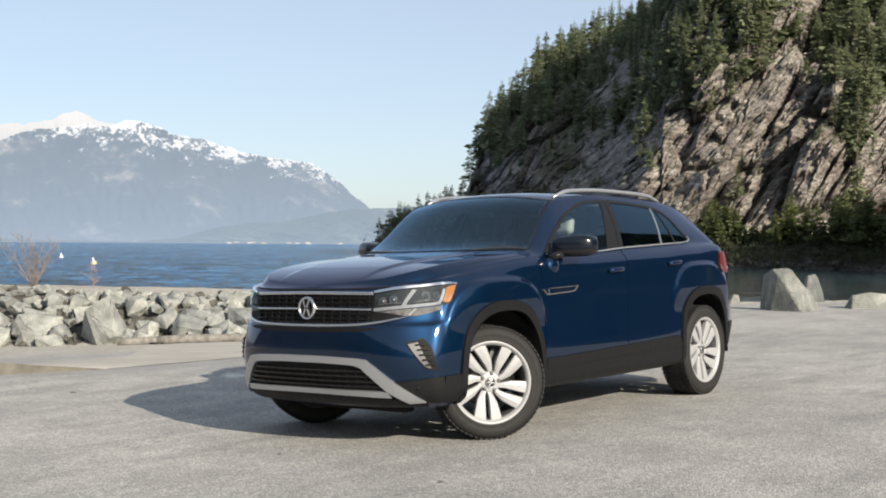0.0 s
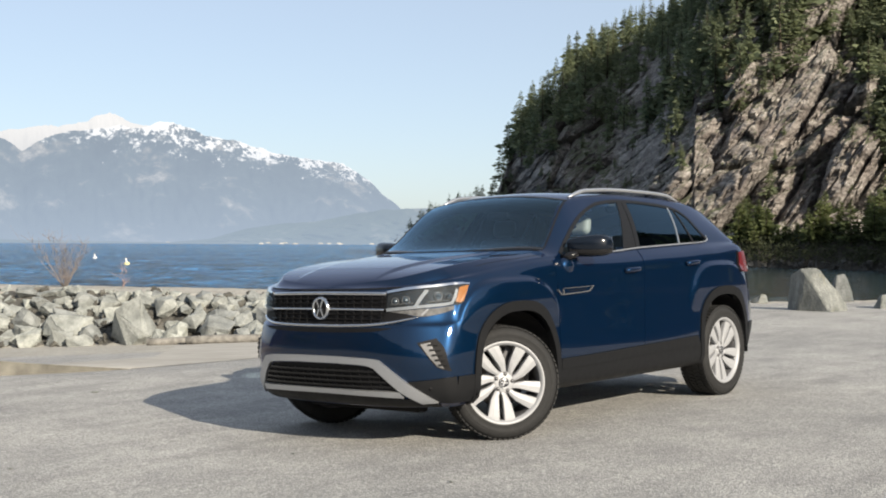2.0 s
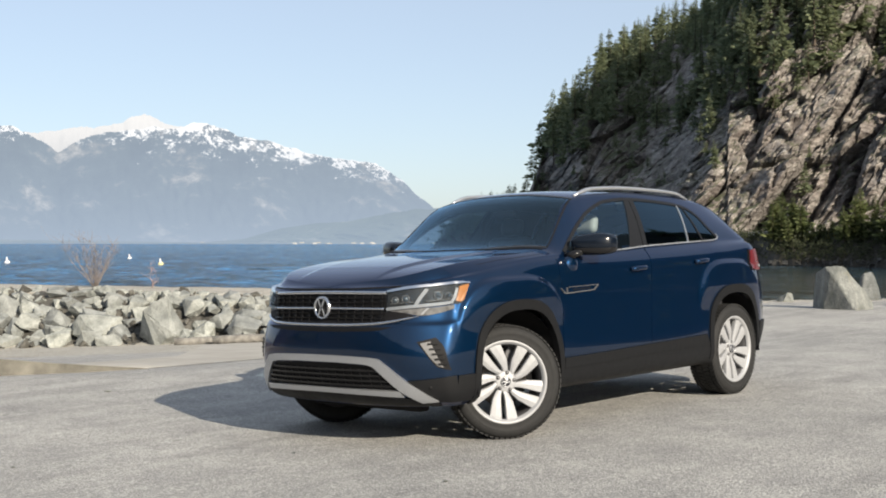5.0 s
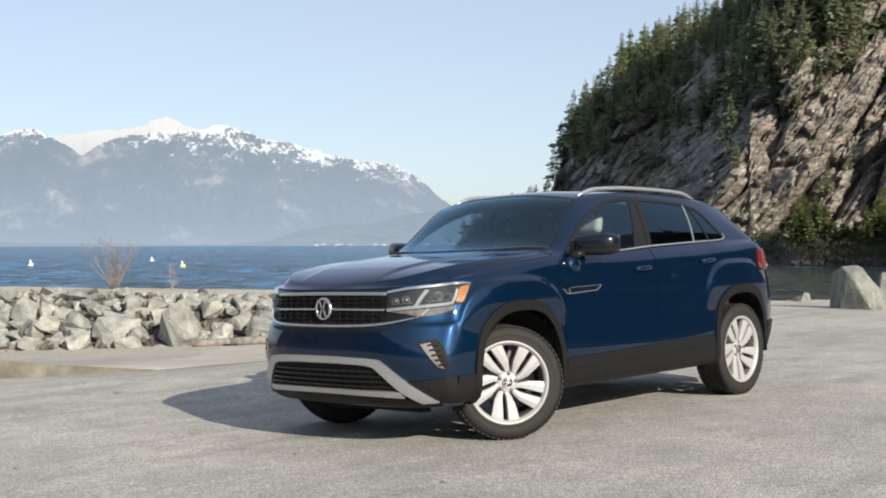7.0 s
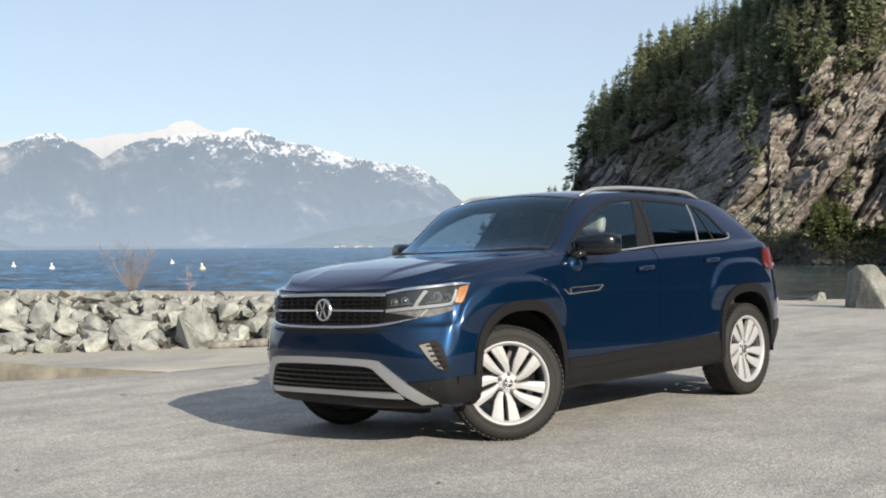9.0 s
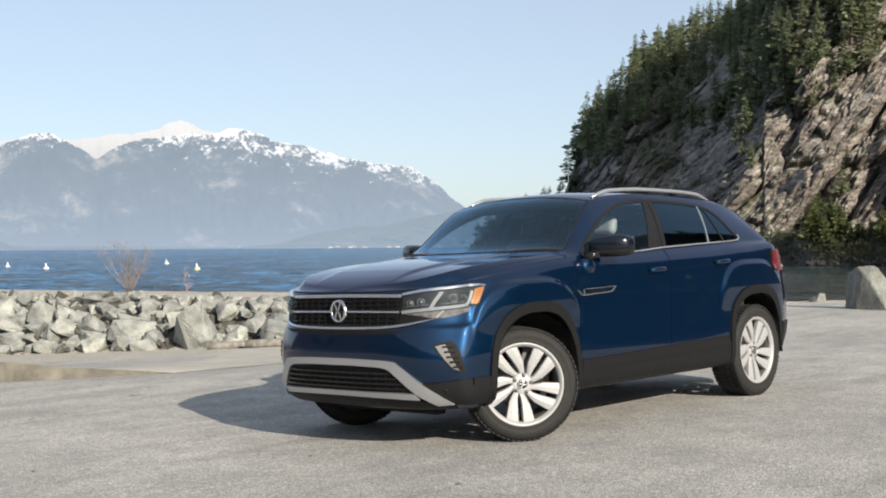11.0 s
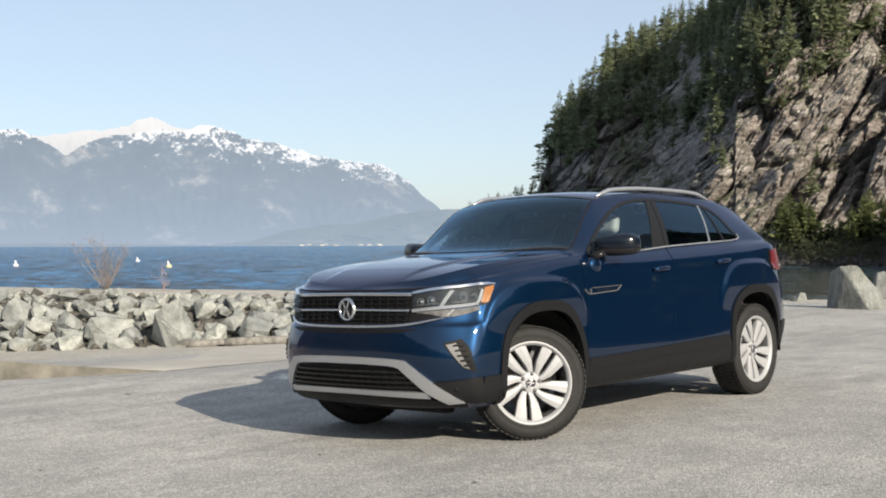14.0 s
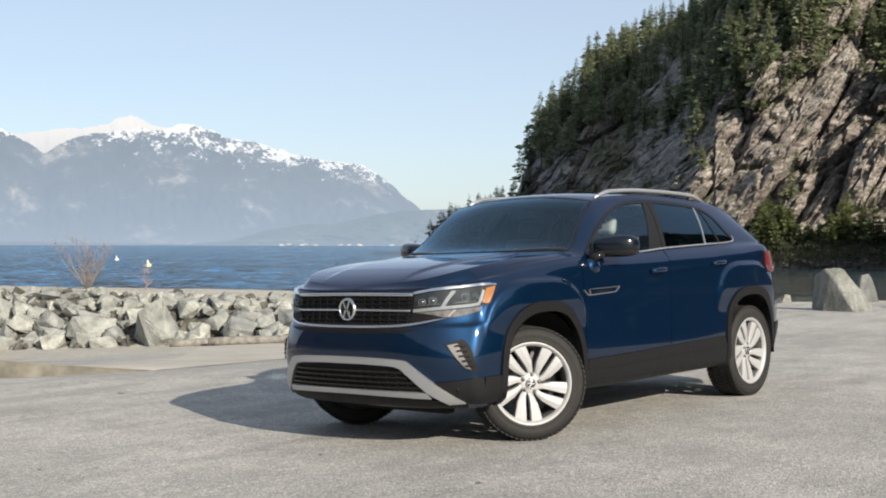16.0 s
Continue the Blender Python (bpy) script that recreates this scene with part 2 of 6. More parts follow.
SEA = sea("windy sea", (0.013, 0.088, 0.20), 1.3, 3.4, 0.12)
COVE = sea("sheltered water", (0.027, 0.046, 0.058), 0.05, 0.10, 0.10)


def cliff_rock():
    n = Nodes("cliff rock")
    slant = n.scaled((0.045, 0.045, 0.14), (0.0, 0.75, 0.4))
    a = n.noise(3.0, 9, 0.72, slant)
    c = n.ramp(a, [(0.34, (0.068, 0.061, 0.057)), (0.45, (0.168, 0.151, 0.140)), (0.56, (0.28, 0.26, 0.242)), (0.70, (0.49, 0.47, 0.442))])
    rust = n.ramp(n.noise(0.09, 6, 0.7), [(0.46, 0.0), (0.64, 0.4)])
    c = n.mix(rust, c, (0.21, 0.165, 0.15))
    c = n.mix(0.8, c, n.ramp(n.noise(0.9, 8, 0.75), [(0.36, (0.45, 0.44, 0.43)), (0.62, (1.2, 1.18, 1.15))]), "MULTIPLY")
    geo = n.t.nodes.new("ShaderNodeNewGeometry")
    sep = n.t.nodes.new("ShaderNodeSeparateXYZ")
    n.link(geo.outputs["Normal"], sep.inputs[0])
    ledge = n.ramp(n.math("ADD", n.math("MULTIPLY", sep.outputs["Z"], 0.75), n.math("MULTIPLY", n.noise(0.22, 6, 0.7), 0.55)), [(0.72, 0.0), (0.86, 0.9)])
    c = n.mix(ledge, c, (0.055, 0.065, 0.028))
    b = n.bump(n.noise(0.7, 9, 0.75), 0.7, 1.2)
    n.bump(n.voronoi(0.5, n.scaled((1, 1, 2.2), (0, 0.7, 0.4))), 0.6, 0.9, b)
    return n.set(Base_Color=c, Roughness=0.9)


CLIFF = cliff_rock()


def leaf(name, dark, light, patchy=0.15):
    n = Nodes(name)
    info = n.t.nodes.new("ShaderNodeObjectInfo")
    isle = n.t.nodes.new("ShaderNodeNewGeometry").outputs["Random Per Island"]
    f = n.math("ADD", n.math("MULTIPLY", isle, 0.5), n.math("MULTIPLY", info.outputs["Random"], 0.5))
    c = n.ramp(f, [(0.1, dark), (0.9, light)])
    n.set(Base_Color=c, Roughness=0.75)
    glow = n.t.nodes.new("ShaderNodeBsdfTranslucent")
    n.link(c, glow.inputs[0])
    mx = n.t.nodes.new("ShaderNodeMixShader")
    mx.inputs[0].default_value = 0.5
    n.link(n.p.outputs[0], mx.inputs[1])
    n.link(glow.outputs[0], mx.inputs[2])
    n.link(mx.outputs[0], n.out.inputs["Surface"])
    return n.m


FIR = leaf("fir needles", (0.105, 0.132, 0.078), (0.235, 0.262, 0.145))
BRUSH = leaf("low brush", (0.035, 0.045, 0.022), (0.10, 0.11, 0.05))
PINE = leaf("young pine needles", (0.075, 0.10, 0.04), (0.18, 0.205, 0.08))
SHRUB = leaf("red-brown bare shrub", (0.075, 0.04, 0.028), (0.15, 0.085, 0.055))
BROOM = leaf("yellow broom", (0.45, 0.33, 0.03), (0.7, 0.55, 0.06))
BANK = plain("dark bank soil", (0.05, 0.045, 0.036), 0.95, speck=0.35, scale=0.8)
BARK = plain("bark", (0.085, 0.065, 0.05), 0.9, speck=0.3, scale=3)
TWIG = plain("pale twig", (0.24, 0.205, 0.19), 0.8, speck=0.2, scale=8)
TIMBER = plain("weathered timber", (0.195, 0.186, 0.168), 0.85, speck=0.25, scale=6)


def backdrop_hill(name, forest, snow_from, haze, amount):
    """A hill kilometres off; the haze of the air before it is painted on as emission."""
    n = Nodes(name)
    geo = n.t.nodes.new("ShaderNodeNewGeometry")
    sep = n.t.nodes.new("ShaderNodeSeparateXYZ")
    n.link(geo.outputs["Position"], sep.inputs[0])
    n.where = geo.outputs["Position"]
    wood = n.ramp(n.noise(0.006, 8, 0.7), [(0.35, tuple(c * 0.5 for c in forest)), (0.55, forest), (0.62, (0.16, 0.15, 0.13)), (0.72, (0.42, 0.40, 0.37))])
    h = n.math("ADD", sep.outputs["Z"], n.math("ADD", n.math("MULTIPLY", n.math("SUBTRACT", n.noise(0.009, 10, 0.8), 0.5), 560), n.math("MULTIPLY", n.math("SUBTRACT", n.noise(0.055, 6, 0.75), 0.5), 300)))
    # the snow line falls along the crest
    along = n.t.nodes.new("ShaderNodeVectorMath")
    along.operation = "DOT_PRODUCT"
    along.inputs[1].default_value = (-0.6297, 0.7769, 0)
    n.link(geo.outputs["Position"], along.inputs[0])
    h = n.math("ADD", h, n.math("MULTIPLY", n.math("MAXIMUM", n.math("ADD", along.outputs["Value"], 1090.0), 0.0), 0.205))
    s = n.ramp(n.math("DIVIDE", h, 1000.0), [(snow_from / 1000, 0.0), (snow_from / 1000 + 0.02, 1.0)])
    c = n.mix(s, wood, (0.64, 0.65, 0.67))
    # painted haze: the hill glows in the haze colour, most at its foot
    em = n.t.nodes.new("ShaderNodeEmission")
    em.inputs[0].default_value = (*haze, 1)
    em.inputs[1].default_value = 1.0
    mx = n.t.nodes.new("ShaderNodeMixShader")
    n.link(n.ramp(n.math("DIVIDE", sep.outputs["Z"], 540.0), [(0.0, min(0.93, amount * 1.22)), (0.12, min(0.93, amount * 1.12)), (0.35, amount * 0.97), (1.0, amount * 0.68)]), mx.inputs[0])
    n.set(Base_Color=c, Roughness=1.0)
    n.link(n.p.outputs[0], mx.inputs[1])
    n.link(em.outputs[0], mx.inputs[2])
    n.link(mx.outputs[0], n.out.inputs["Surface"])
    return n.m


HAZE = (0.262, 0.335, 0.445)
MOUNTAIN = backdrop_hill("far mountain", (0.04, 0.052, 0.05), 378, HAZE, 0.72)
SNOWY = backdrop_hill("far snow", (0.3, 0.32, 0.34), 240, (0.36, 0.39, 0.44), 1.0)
HOUSE_WHITE = plain("pale wall", (0.36, 0.36, 0.35), 0.8)
BUOY_WHITE = plain("white buoy", (0.62, 0.63, 0.64), 0.5)
BUOY_YELLOW = plain("yellow buoy", (0.62, 0.56, 0.30), 0.5)
TWIG_RED = plain("reddish twig", (0.36, 0.26, 0.24), 0.8, speck=0.2, scale=8)
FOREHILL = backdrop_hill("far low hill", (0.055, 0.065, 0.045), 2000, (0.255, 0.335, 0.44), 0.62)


def part(name, bm, material, parent=None, label=""):
    """One mesh object under a thing or part (or an Empty where there is no mesh)."""
    me = None
    if bm is not None:
        me = bpy.data.meshes.new(name)
        bm.to_mesh(me)
        bm.free()
        me.materials.append(material)
    ob = new(name, me)
    if parent is not None:
        ob.parent = parent
    if label:
        tagged(ob, label)
    return ob


def data_mesh(name, verts, faces, material, smooth=False):
    me = bpy.data.meshes.new(name)
    me.from_pydata([tuple(v) for v in verts], [], faces)
    if smooth:
        me.polygons.foreach_set("use_smooth", [True] * len(me.polygons))
    for m in material if isinstance(material, (list, tuple)) else [material]:
        me.materials.append(m)
    me.update()
    return me


def smooth01(a, b, x):
    t = min(1.0, max(0.0, (x - a) / (b - a)))
    return t * t * (3 - 2 * t)
# ---------------------------------------------------------------- the car
# Built in its own frame: x to the nose, y to its left, z up from the tyres' contact.


def cat_rom(keys, per):
    """A smooth curve through rows of key values, with per steps to each span."""
    k = np.asarray(keys, float)
    n = len(k)
    out = []
    for i in range(n - 1):
        p0 = k[i - 1] if i else 2 * k[0] - k[1]
        p1, p2 = k[i], k[i + 1]
        p3 = k[i + 2] if i + 2 < n else 2 * k[-1] - k[-2]
        m1, m2 = (p2 - p0) * 0.5, (p3 - p1) * 0.5
        for s in range(per):
            t = s / per
            t2, t3 = t * t, t * t * t
            out.append((2 * t3 - 3 * t2 + 1) * p1 + (t3 - 2 * t2 + t) * m1 + (-2 * t3 + 3 * t2) * p2 + (t3 - t2) * m2)
    out.append(k[-1])
    return np.array(out)


def mono(xs, ys, x):
    """Monotone cubic interpolation of a table."""
    xs, ys = np.asarray(xs, float), np.asarray(ys, float)
    if xs[0] > xs[-1]:
        xs, ys = xs[::-1], ys[::-1]
    h, d = np.diff(xs), np.diff(ys) / np.diff(xs)
    m = np.zeros(len(xs))
    m[0], m[-1] = d[0], d[-1]
    for i in range(1, len(xs) - 1):
        m[i] = 0 if d[i - 1] * d[i] <= 0 else (h[i - 1] + h[i]) / (h[i - 1] / d[i] + h[i] / d[i - 1])
    x = np.clip(x, xs[0], xs[-1])
    i = np.clip(np.searchsorted(xs, x) - 1, 0, len(xs) - 2)
    t = (x - xs[i]) / h[i]
    return (2 * t**3 - 3 * t**2 + 1) * ys[i] + (t**3 - 2 * t**2 + t) * h[i] * m[i] + (3 * t**2 - 2 * t**3) * ys[i + 1] + (t**3 - t**2) * h[i] * m[i + 1]


HUB_Z, AXLE = 0.386, 1.49
# plan outlines of the wall levels, from the nose's middle round the left side to the tail's middle: x, y
RING_X = [1.72, 1.49, 1.0, 0.5, 0.0, -0.5, -1.0, -1.49, -1.92]
RINGS = []
# each: z at the nose, sides, tail; front x,y keys; side y; rear keys
RINGS.append((0.27, 0.29, 0.33, [(2.26, 0), (2.245, 0.35), (2.18, 0.62), (2.06, 0.79), (1.99, 0.85)], [0.876, 0.88, 0.88, 0.88, 0.88, 0.88, 0.88, 0.88, 0.87], [(-2.06, 0.83), (-2.24, 0.70), (-2.34, 0.40), (-2.37, 0)]))  # bottom edge
RINGS.append((0.345, 0.345, 0.38, [(2.355, 0), (2.342, 0.38), (2.275, 0.66), (2.14, 0.835), (2.02, 0.905)], [0.9555, 0.965, 0.975, 0.975, 0.975, 0.975, 0.972, 0.965, 0.93], [(-2.11, 0.85), (-2.30, 0.72), (-2.42, 0.40), (-2.45, 0)]))  # sill
RINGS.append((0.585, 0.52, 0.55, [(2.425, 0), (2.41, 0.38), (2.335, 0.66), (2.185, 0.85), (2.055, 0.925)], [0.969, 0.978, 0.984, 0.985, 0.985, 0.985, 0.984, 0.972, 0.945], [(-2.13, 0.885), (-2.32, 0.765), (-2.46, 0.42), (-2.50, 0)]))  # lower flank
RINGS.append((0.785, 0.78, 0.80, [(2.405, 0), (2.39, 0.38), (2.305, 0.66), (2.135, 0.845), (2.015, 0.917)], [0.9635, 0.972, 0.970, 0.968, 0.967, 0.968, 0.970, 0.968, 0.945], [(-2.14, 0.885), (-2.33, 0.77), (-2.465, 0.42), (-2.51, 0)]))  # middle
RINGS.append((0.845, 1.00, 1.00, [(2.362, 0), (2.348, 0.38), (2.27, 0.66), (2.09, 0.84), (1.985, 0.905)], [0.945, 0.955, 0.955, 0.952, 0.951, 0.952, 0.954, 0.955, 0.932], [(-2.12, 0.872), (-2.29, 0.76), (-2.42, 0.41), (-2.46, 0)]))  # shoulder
RINGS.append((1.035, 1.15, 1.14, [(2.345, 0), (2.33, 0.38), (2.235, 0.66), (2.03, 0.82), (1.95, 0.868)], [0.9025, 0.915, 0.928, 0.93, 0.93, 0.929, 0.928, 0.925, 0.90], [(-2.10, 0.845), (-2.25, 0.735), (-2.37, 0.40), (-2.40, 0)]))  # under the belt
RINGS.append((1.062, None, 1.20, [(2.325, 0), (2.305, 0.38), (2.195, 0.64), (2.0, 0.785), (1.93, 0.825)], [0.859, 0.868, 0.878, 0.873, 0.866, 0.858, 0.846, 0.832, 0.82], [(-2.06, 0.80), (-2.19, 0.70), (-2.29, 0.38), (-2.32, 0)]))  # belt
BELT = ([2.33, 2.2, 2.05, 1.92, 1.49, 1.0, 0.5, 0.0, -0.5, -1.0, -1.49, -1.92, -2.12, -2.32], [1.056, 1.072, 1.095, 1.118, 1.185, 1.232, 1.245, 1.258, 1.278, 1.298, 1.322, 1.325, 1.285, 1.22])
TOP_MID = ([2.33, 2.27, 2.2, 2.05, 1.85, 1.5, 1.2, 1.10, 0.50, 0.38, 0.1, -0.3, -0.9, -1.3, -1.6, -1.85, -1.93, -2.32], [1.056, 1.098, 1.128, 1.168, 1.203, 1.242, 1.268, 1.288, 1.690, 1.726, 1.750, 1.758, 1.744, 1.710, 1.675, 1.625, 1.57, 1.22])
TOP_SIDE = ([2.33, 2.27, 2.2, 2.05, 1.85, 1.5, 1.15, 0.97, 0.42, 0.28, 0.0, -0.3, -0.9, -1.3, -1.6, -1.82, -2.02, -2.12, -2.32], [1.056, 1.090, 1.118, 1.160, 1.196, 1.233, 1.256, 1.275, 1.650, 1.682, 1.708, 1.718, 1.708, 1.678, 1.632, 1.545, 1.40, 1.31, 1.22])
RAIL_Y = ([2.33, 2.2, 1.9, 1.1, 0.97, 0.42, 0.1, -0.3, -1.0, -1.6, -1.85, -2.1, -2.32], [0.0, 0.56, 0.74, 0.80, 0.79, 0.665, 0.65, 0.65, 0.64, 0.64, 0.66, 0.69, 0.0])
WALL_N, LINK_N = 85, 13


def body_shell():
    """Vertices of the left half of the shell as a grid: columns from nose to tail, rows from sill to roof."""
    per = 28
    levels = []
    for zf, zs, zr, front, side, rear in RINGS:
        keys = [(x, y) for x, y in front] + list(zip(RING_X, side)) + [(x, y) for x, y in rear]
        c = cat_rom(keys, per)
        if zs is None:
            z = mono(*BELT, c[:, 0])
        else:
            z = mono([2.4, 2.1, 1.7, -1.7, -2.1, -2.6], [zf, zf, zs, zs, zr, zr], c[:, 0])
            if zf > 1.0:
                z = mono(*BELT, c[:, 0]) - mono([2.4, 1.9, 1.4, -1.4, -2.0, -2.6], [0.024, 0.035, 0.055, 0.10, 0.07, 0.06], c[:, 0])
        levels.append(np.column_stack([c, z]))
    ring = levels[-1]
    x = ring[:, 0]
    yr = np.minimum(mono(*RAIL_Y, x), ring[:, 1] * 0.97)
    side, mid = mono(*TOP_SIDE, x), mono(*TOP_MID, x)
    side = np.maximum(side, ring[:, 2] + 0.002)
    mid = np.maximum(mid, side)
    for f in (1.0, 0.86, 0.62, 0.34, 0.0):
        levels.append(np.column_stack([x, yr * f, side + (mid - side) * (1 - f**2.4)]))
    cols = []
    for i in range(len(x)):
        wall = cat_rom([l[i] for l in levels[:7]], 14)
        roof = cat_rom([l[i] for l in levels[7:]], 8)
        steps = np.linspace(0, 1, LINK_N + 2)[1:-1]
        bow = np.array([0, 0.022, 0.006])
        tall = min(1.0, max(0.0, (roof[0][2] - wall[-1][2]) / 0.35))
        link = [wall[-1] + (roof[0] - wall[-1]) * t + bow * tall * math.sin(math.pi * t) for t in steps]
        cols.append(np.vstack([wall, link, roof]))
    return np.array(cols)


def mesh_of(verts, faces, smooth=True):
    bm = bmesh.new()
    vs = [bm.verts.new(v) for v in verts]
    for f in faces:
        if len(set(f)) > 2:
            try:
                bm.faces.new([vs[i] for i in f])
            except ValueError:
                pass
    for f in bm.faces:
        f.smooth = smooth
    return bm


shell = body_shell()
# raised haunches over the wheel openings, each with a crisp ledge
for _cx, _a, _b in ((1.49, 0.575, 0.722), (-1.47, 0.585, 0.775)):
    _k = (np.abs((shell[:, :, 0] - _cx) / _a) ** 3.4 + np.abs((shell[:, :, 2] - HUB_Z) / _b) ** 3.4) ** (1 / 3.4)
    _t = np.clip((1.0 - _k) / 0.05, 0, 1)
    _h = np.clip((shell[:, :, 2] - 0.72) / 0.26, 0, 1)
    shell[:, :, 1] += np.where(shell[:, :, 1] > 0.6, 0.026 * _t * _t * (3 - 2 * _t) * _h * _h * (3 - 2 * _h), 0)
# the bonnet's raised middle between two creases
_x, _y = shell[:, WALL_N:, 0], shell[:, WALL_N:, 1]
_line = 0.40 + 0.12 * np.clip((2.25 - _x) / 1.1, 0, 1)
_k = np.clip((_line - _y) / 0.035, 0, 1)
shell[:, WALL_N:, 2] += 0.013 * _k * _k * (3 - 2 * _k) * np.clip((_x - 1.08) / 0.1, 0, 1) * np.clip((2.27 - _x) / 0.25, 0, 1)
NC, NR = shell.shape[:2]
_v = np.vstack([shell.reshape(-1, 3), (shell * [1, -1, 1]).reshape(-1, 3)])
_f = []
for i in range(NC - 1):
    for j in range(NR - 1):
        a, b, c, d = i * NR + j, (i + 1) * NR + j, (i + 1) * NR + j + 1, i * NR + j + 1
        _f.append((a, d, c, b))
        o = NC * NR
        _f.append((o + a, o + b, o + c, o + d))
skin = BVHTree.FromPolygons([Vector(v) for v in _v], _f)

def on_skin(a, b, axis, side=1):
    """The place and normal where a line along an axis first meets the shell: x, z from the side, y, z from front or rear, x, y from above."""
    if axis == "y":
        o, d = Vector((a, 2.0 * side, b)), Vector((0, -side, 0))
    elif axis == "x":
        o, d = Vector((4, a, b)), Vector((-1, 0, 0))
    elif axis == "-x":
        o, d = Vector((-4, a, b)), Vector((1, 0, 0))
    else:
        o, d = Vector((a, b, 4)), Vector((0, 0, -1))
    p, n, _, _ = skin.ray_cast(o, d)
    if p is None:
        p, n, _, _ = skin.find_nearest(o + d * (1.05 if axis == "y" else 1.7))
    if n.dot(d) > 0:
        n = -n
    return p, n


def patch(low, high, axis, rows=6, off=0.004, thick=0.006, side=1, per=4, straight=False):
    """A plate on the shell between two lines that are given as seen along an axis."""
    low = np.array(low, float) if straight else cat_rom(low, per)
    high = np.array(high, float) if straight else cat_rom(high, per)
    n = len(low)
    outer, inner = [], []
    for r in range(rows + 1):
        t = r / rows
        for i in range(n):
            a, b = low[i] * (1 - t) + high[i] * t
            p, nn = on_skin(a, b, axis, side)
            outer.append(p + nn * off)
            inner.append(p + nn * (off - thick))
    q = lambda r, i: r * n + i
    faces, m = [], n * (rows + 1)
    for r in range(rows):
        for i in range(n - 1):
            faces.append((q(r, i), q(r, i + 1), q(r + 1, i + 1), q(r + 1, i)))
    rim = [q(0, i) for i in range(n)] + [q(r, n - 1) for r in range(1, rows + 1)] + [q(rows, i) for i in range(n - 2, -1, -1)] + [q(r, 0) for r in range(rows - 1, 0, -1)]
    bm = bmesh.new()
    vs = [bm.verts.new(v) for v in outer]
    for f in faces:
        bm.faces.new([vs[i] for i in f]).smooth = True
    top = [bm.verts.new(outer[i]) for i in rim]
    low_v = [bm.verts.new(inner[i]) for i in rim]
    for i in range(len(rim)):
        k = (i + 1) % len(rim)
        bm.faces.new((top[i], top[k], low_v[k], low_v[i]))
    bmesh.ops.recalc_face_normals(bm, faces=bm.faces)
    # make the plate face outwards
    ref = on_skin(*((low[n // 2] + high[n // 2]) / 2), axis, side)[1]
    f0 = list(bm.faces)[len(faces) // 2]
    if f0.normal.dot(ref) < 0:
        bmesh.ops.reverse_faces(bm, faces=bm.faces)
    return bm


def band(pts, width, axis, off=0.006, thick=0.01, side=1, per=6, rows=2, taper=None):
    """A strip of a width along a line on the shell."""
    c = cat_rom(pts, per)
    d = np.gradient(c, axis=0)
    nrm = np.column_stack([-d[:, 1], d[:, 0]])
    nrm /= np.linalg.norm(nrm, axis=1)[:, None] + 1e-9
    w = np.full(len(c), width) if taper is None else np.interp(np.linspace(0, 1, len(c)), np.linspace(0, 1, len(taper)), taper)
    return patch(c - nrm * w[:, None] / 2, c + nrm * w[:, None] / 2, axis, rows, off, thick, side, straight=True)


def bar_x(pts, width, off, depth=0.03, per=8, taper=None):
    """An upright-faced bar with rounded edges across the nose, along a line of (y, z)."""
    c = cat_rom(pts, per)
    w = np.full(len(c), width) if taper is None else np.interp(np.linspace(0, 1, len(c)), np.linspace(0, 1, len(taper)), taper)
    bm = bmesh.new()
    rows = []
    for (y, z), h in zip(c, w):
        x = max(on_skin(y, z + k, "x")[0].x for k in (-0.012, 0.0, 0.012)) + off
        rows.append([bm.verts.new((x + dx, y, z + dz * h)) for dx, dz in ((-depth, -0.5), (-0.004, -0.5), (0, -0.28), (0.001, 0.1), (-0.003, 0.4), (-0.008, 0.5), (-depth, 0.5))])
    for a, b in zip(rows, rows[1:]):
        for i in range(6):
            bm.faces.new((a[i], b[i], b[i + 1], a[i + 1])).smooth = True
    bm.faces.new(rows[0])
    bm.faces.new(rows[-1][::-1])
    bmesh.ops.recalc_face_normals(bm, faces=bm.faces)
    return bm


def flip(pts):
    return [(-a, b) for a, b in pts]


def in_poly(x, y, poly):
    hit = False
    j = len(poly) - 1
    for i in range(len(poly)):
        (xi, yi), (xj, yj) = poly[i], poly[j]
        if (yi > y) != (yj > y) and x < (xj - xi) * (y - yi) / (yj - yi) + xi:
            hit = not hit
        j = i
    return hit


# windows in side view (x, z): the outer line, the belt strip, the opening; and the windscreen in plan (x, y)
LOOP = [(0.80, 1.252), (0.74, 1.293), (0.64, 1.365), (0.535, 1.438), (0.39, 1.52), (0.25, 1.578), (0.13, 1.615), (0.01, 1.640), (-0.30, 1.662), (-0.788, 1.644), (-1.11, 1.611), (-1.262, 1.546), (-1.375, 1.430), (-1.475, 1.345)]
GLASS_LOW = [(0.82, 1.234), (0.5, 1.242), (0.11, 1.257), (-0.267, 1.281), (-0.6, 1.294), (-0.968, 1.307), (-1.313, 1.318), (-1.475, 1.337)]
SIDE_HOLE = [(0.77, 1.262), (0.63, 1.352), (0.52, 1.428), (0.38, 1.505), (0.245, 1.565), (0.13, 1.602), (0.01, 1.627), (-0.30, 1.649), (-0.78, 1.631), (-1.10, 1.598), (-1.245, 1.538), (-1.355, 1.430), (-1.44, 1.352), (-1.31, 1.330), (-0.968, 1.319), (-0.6, 1.306), (-0.267, 1.293), (0.11, 1.269), (0.5, 1.254)]


def glass_z(x, line):
    return float(np.interp(-x, [-a for a, _ in line], [b for _, b in line]))


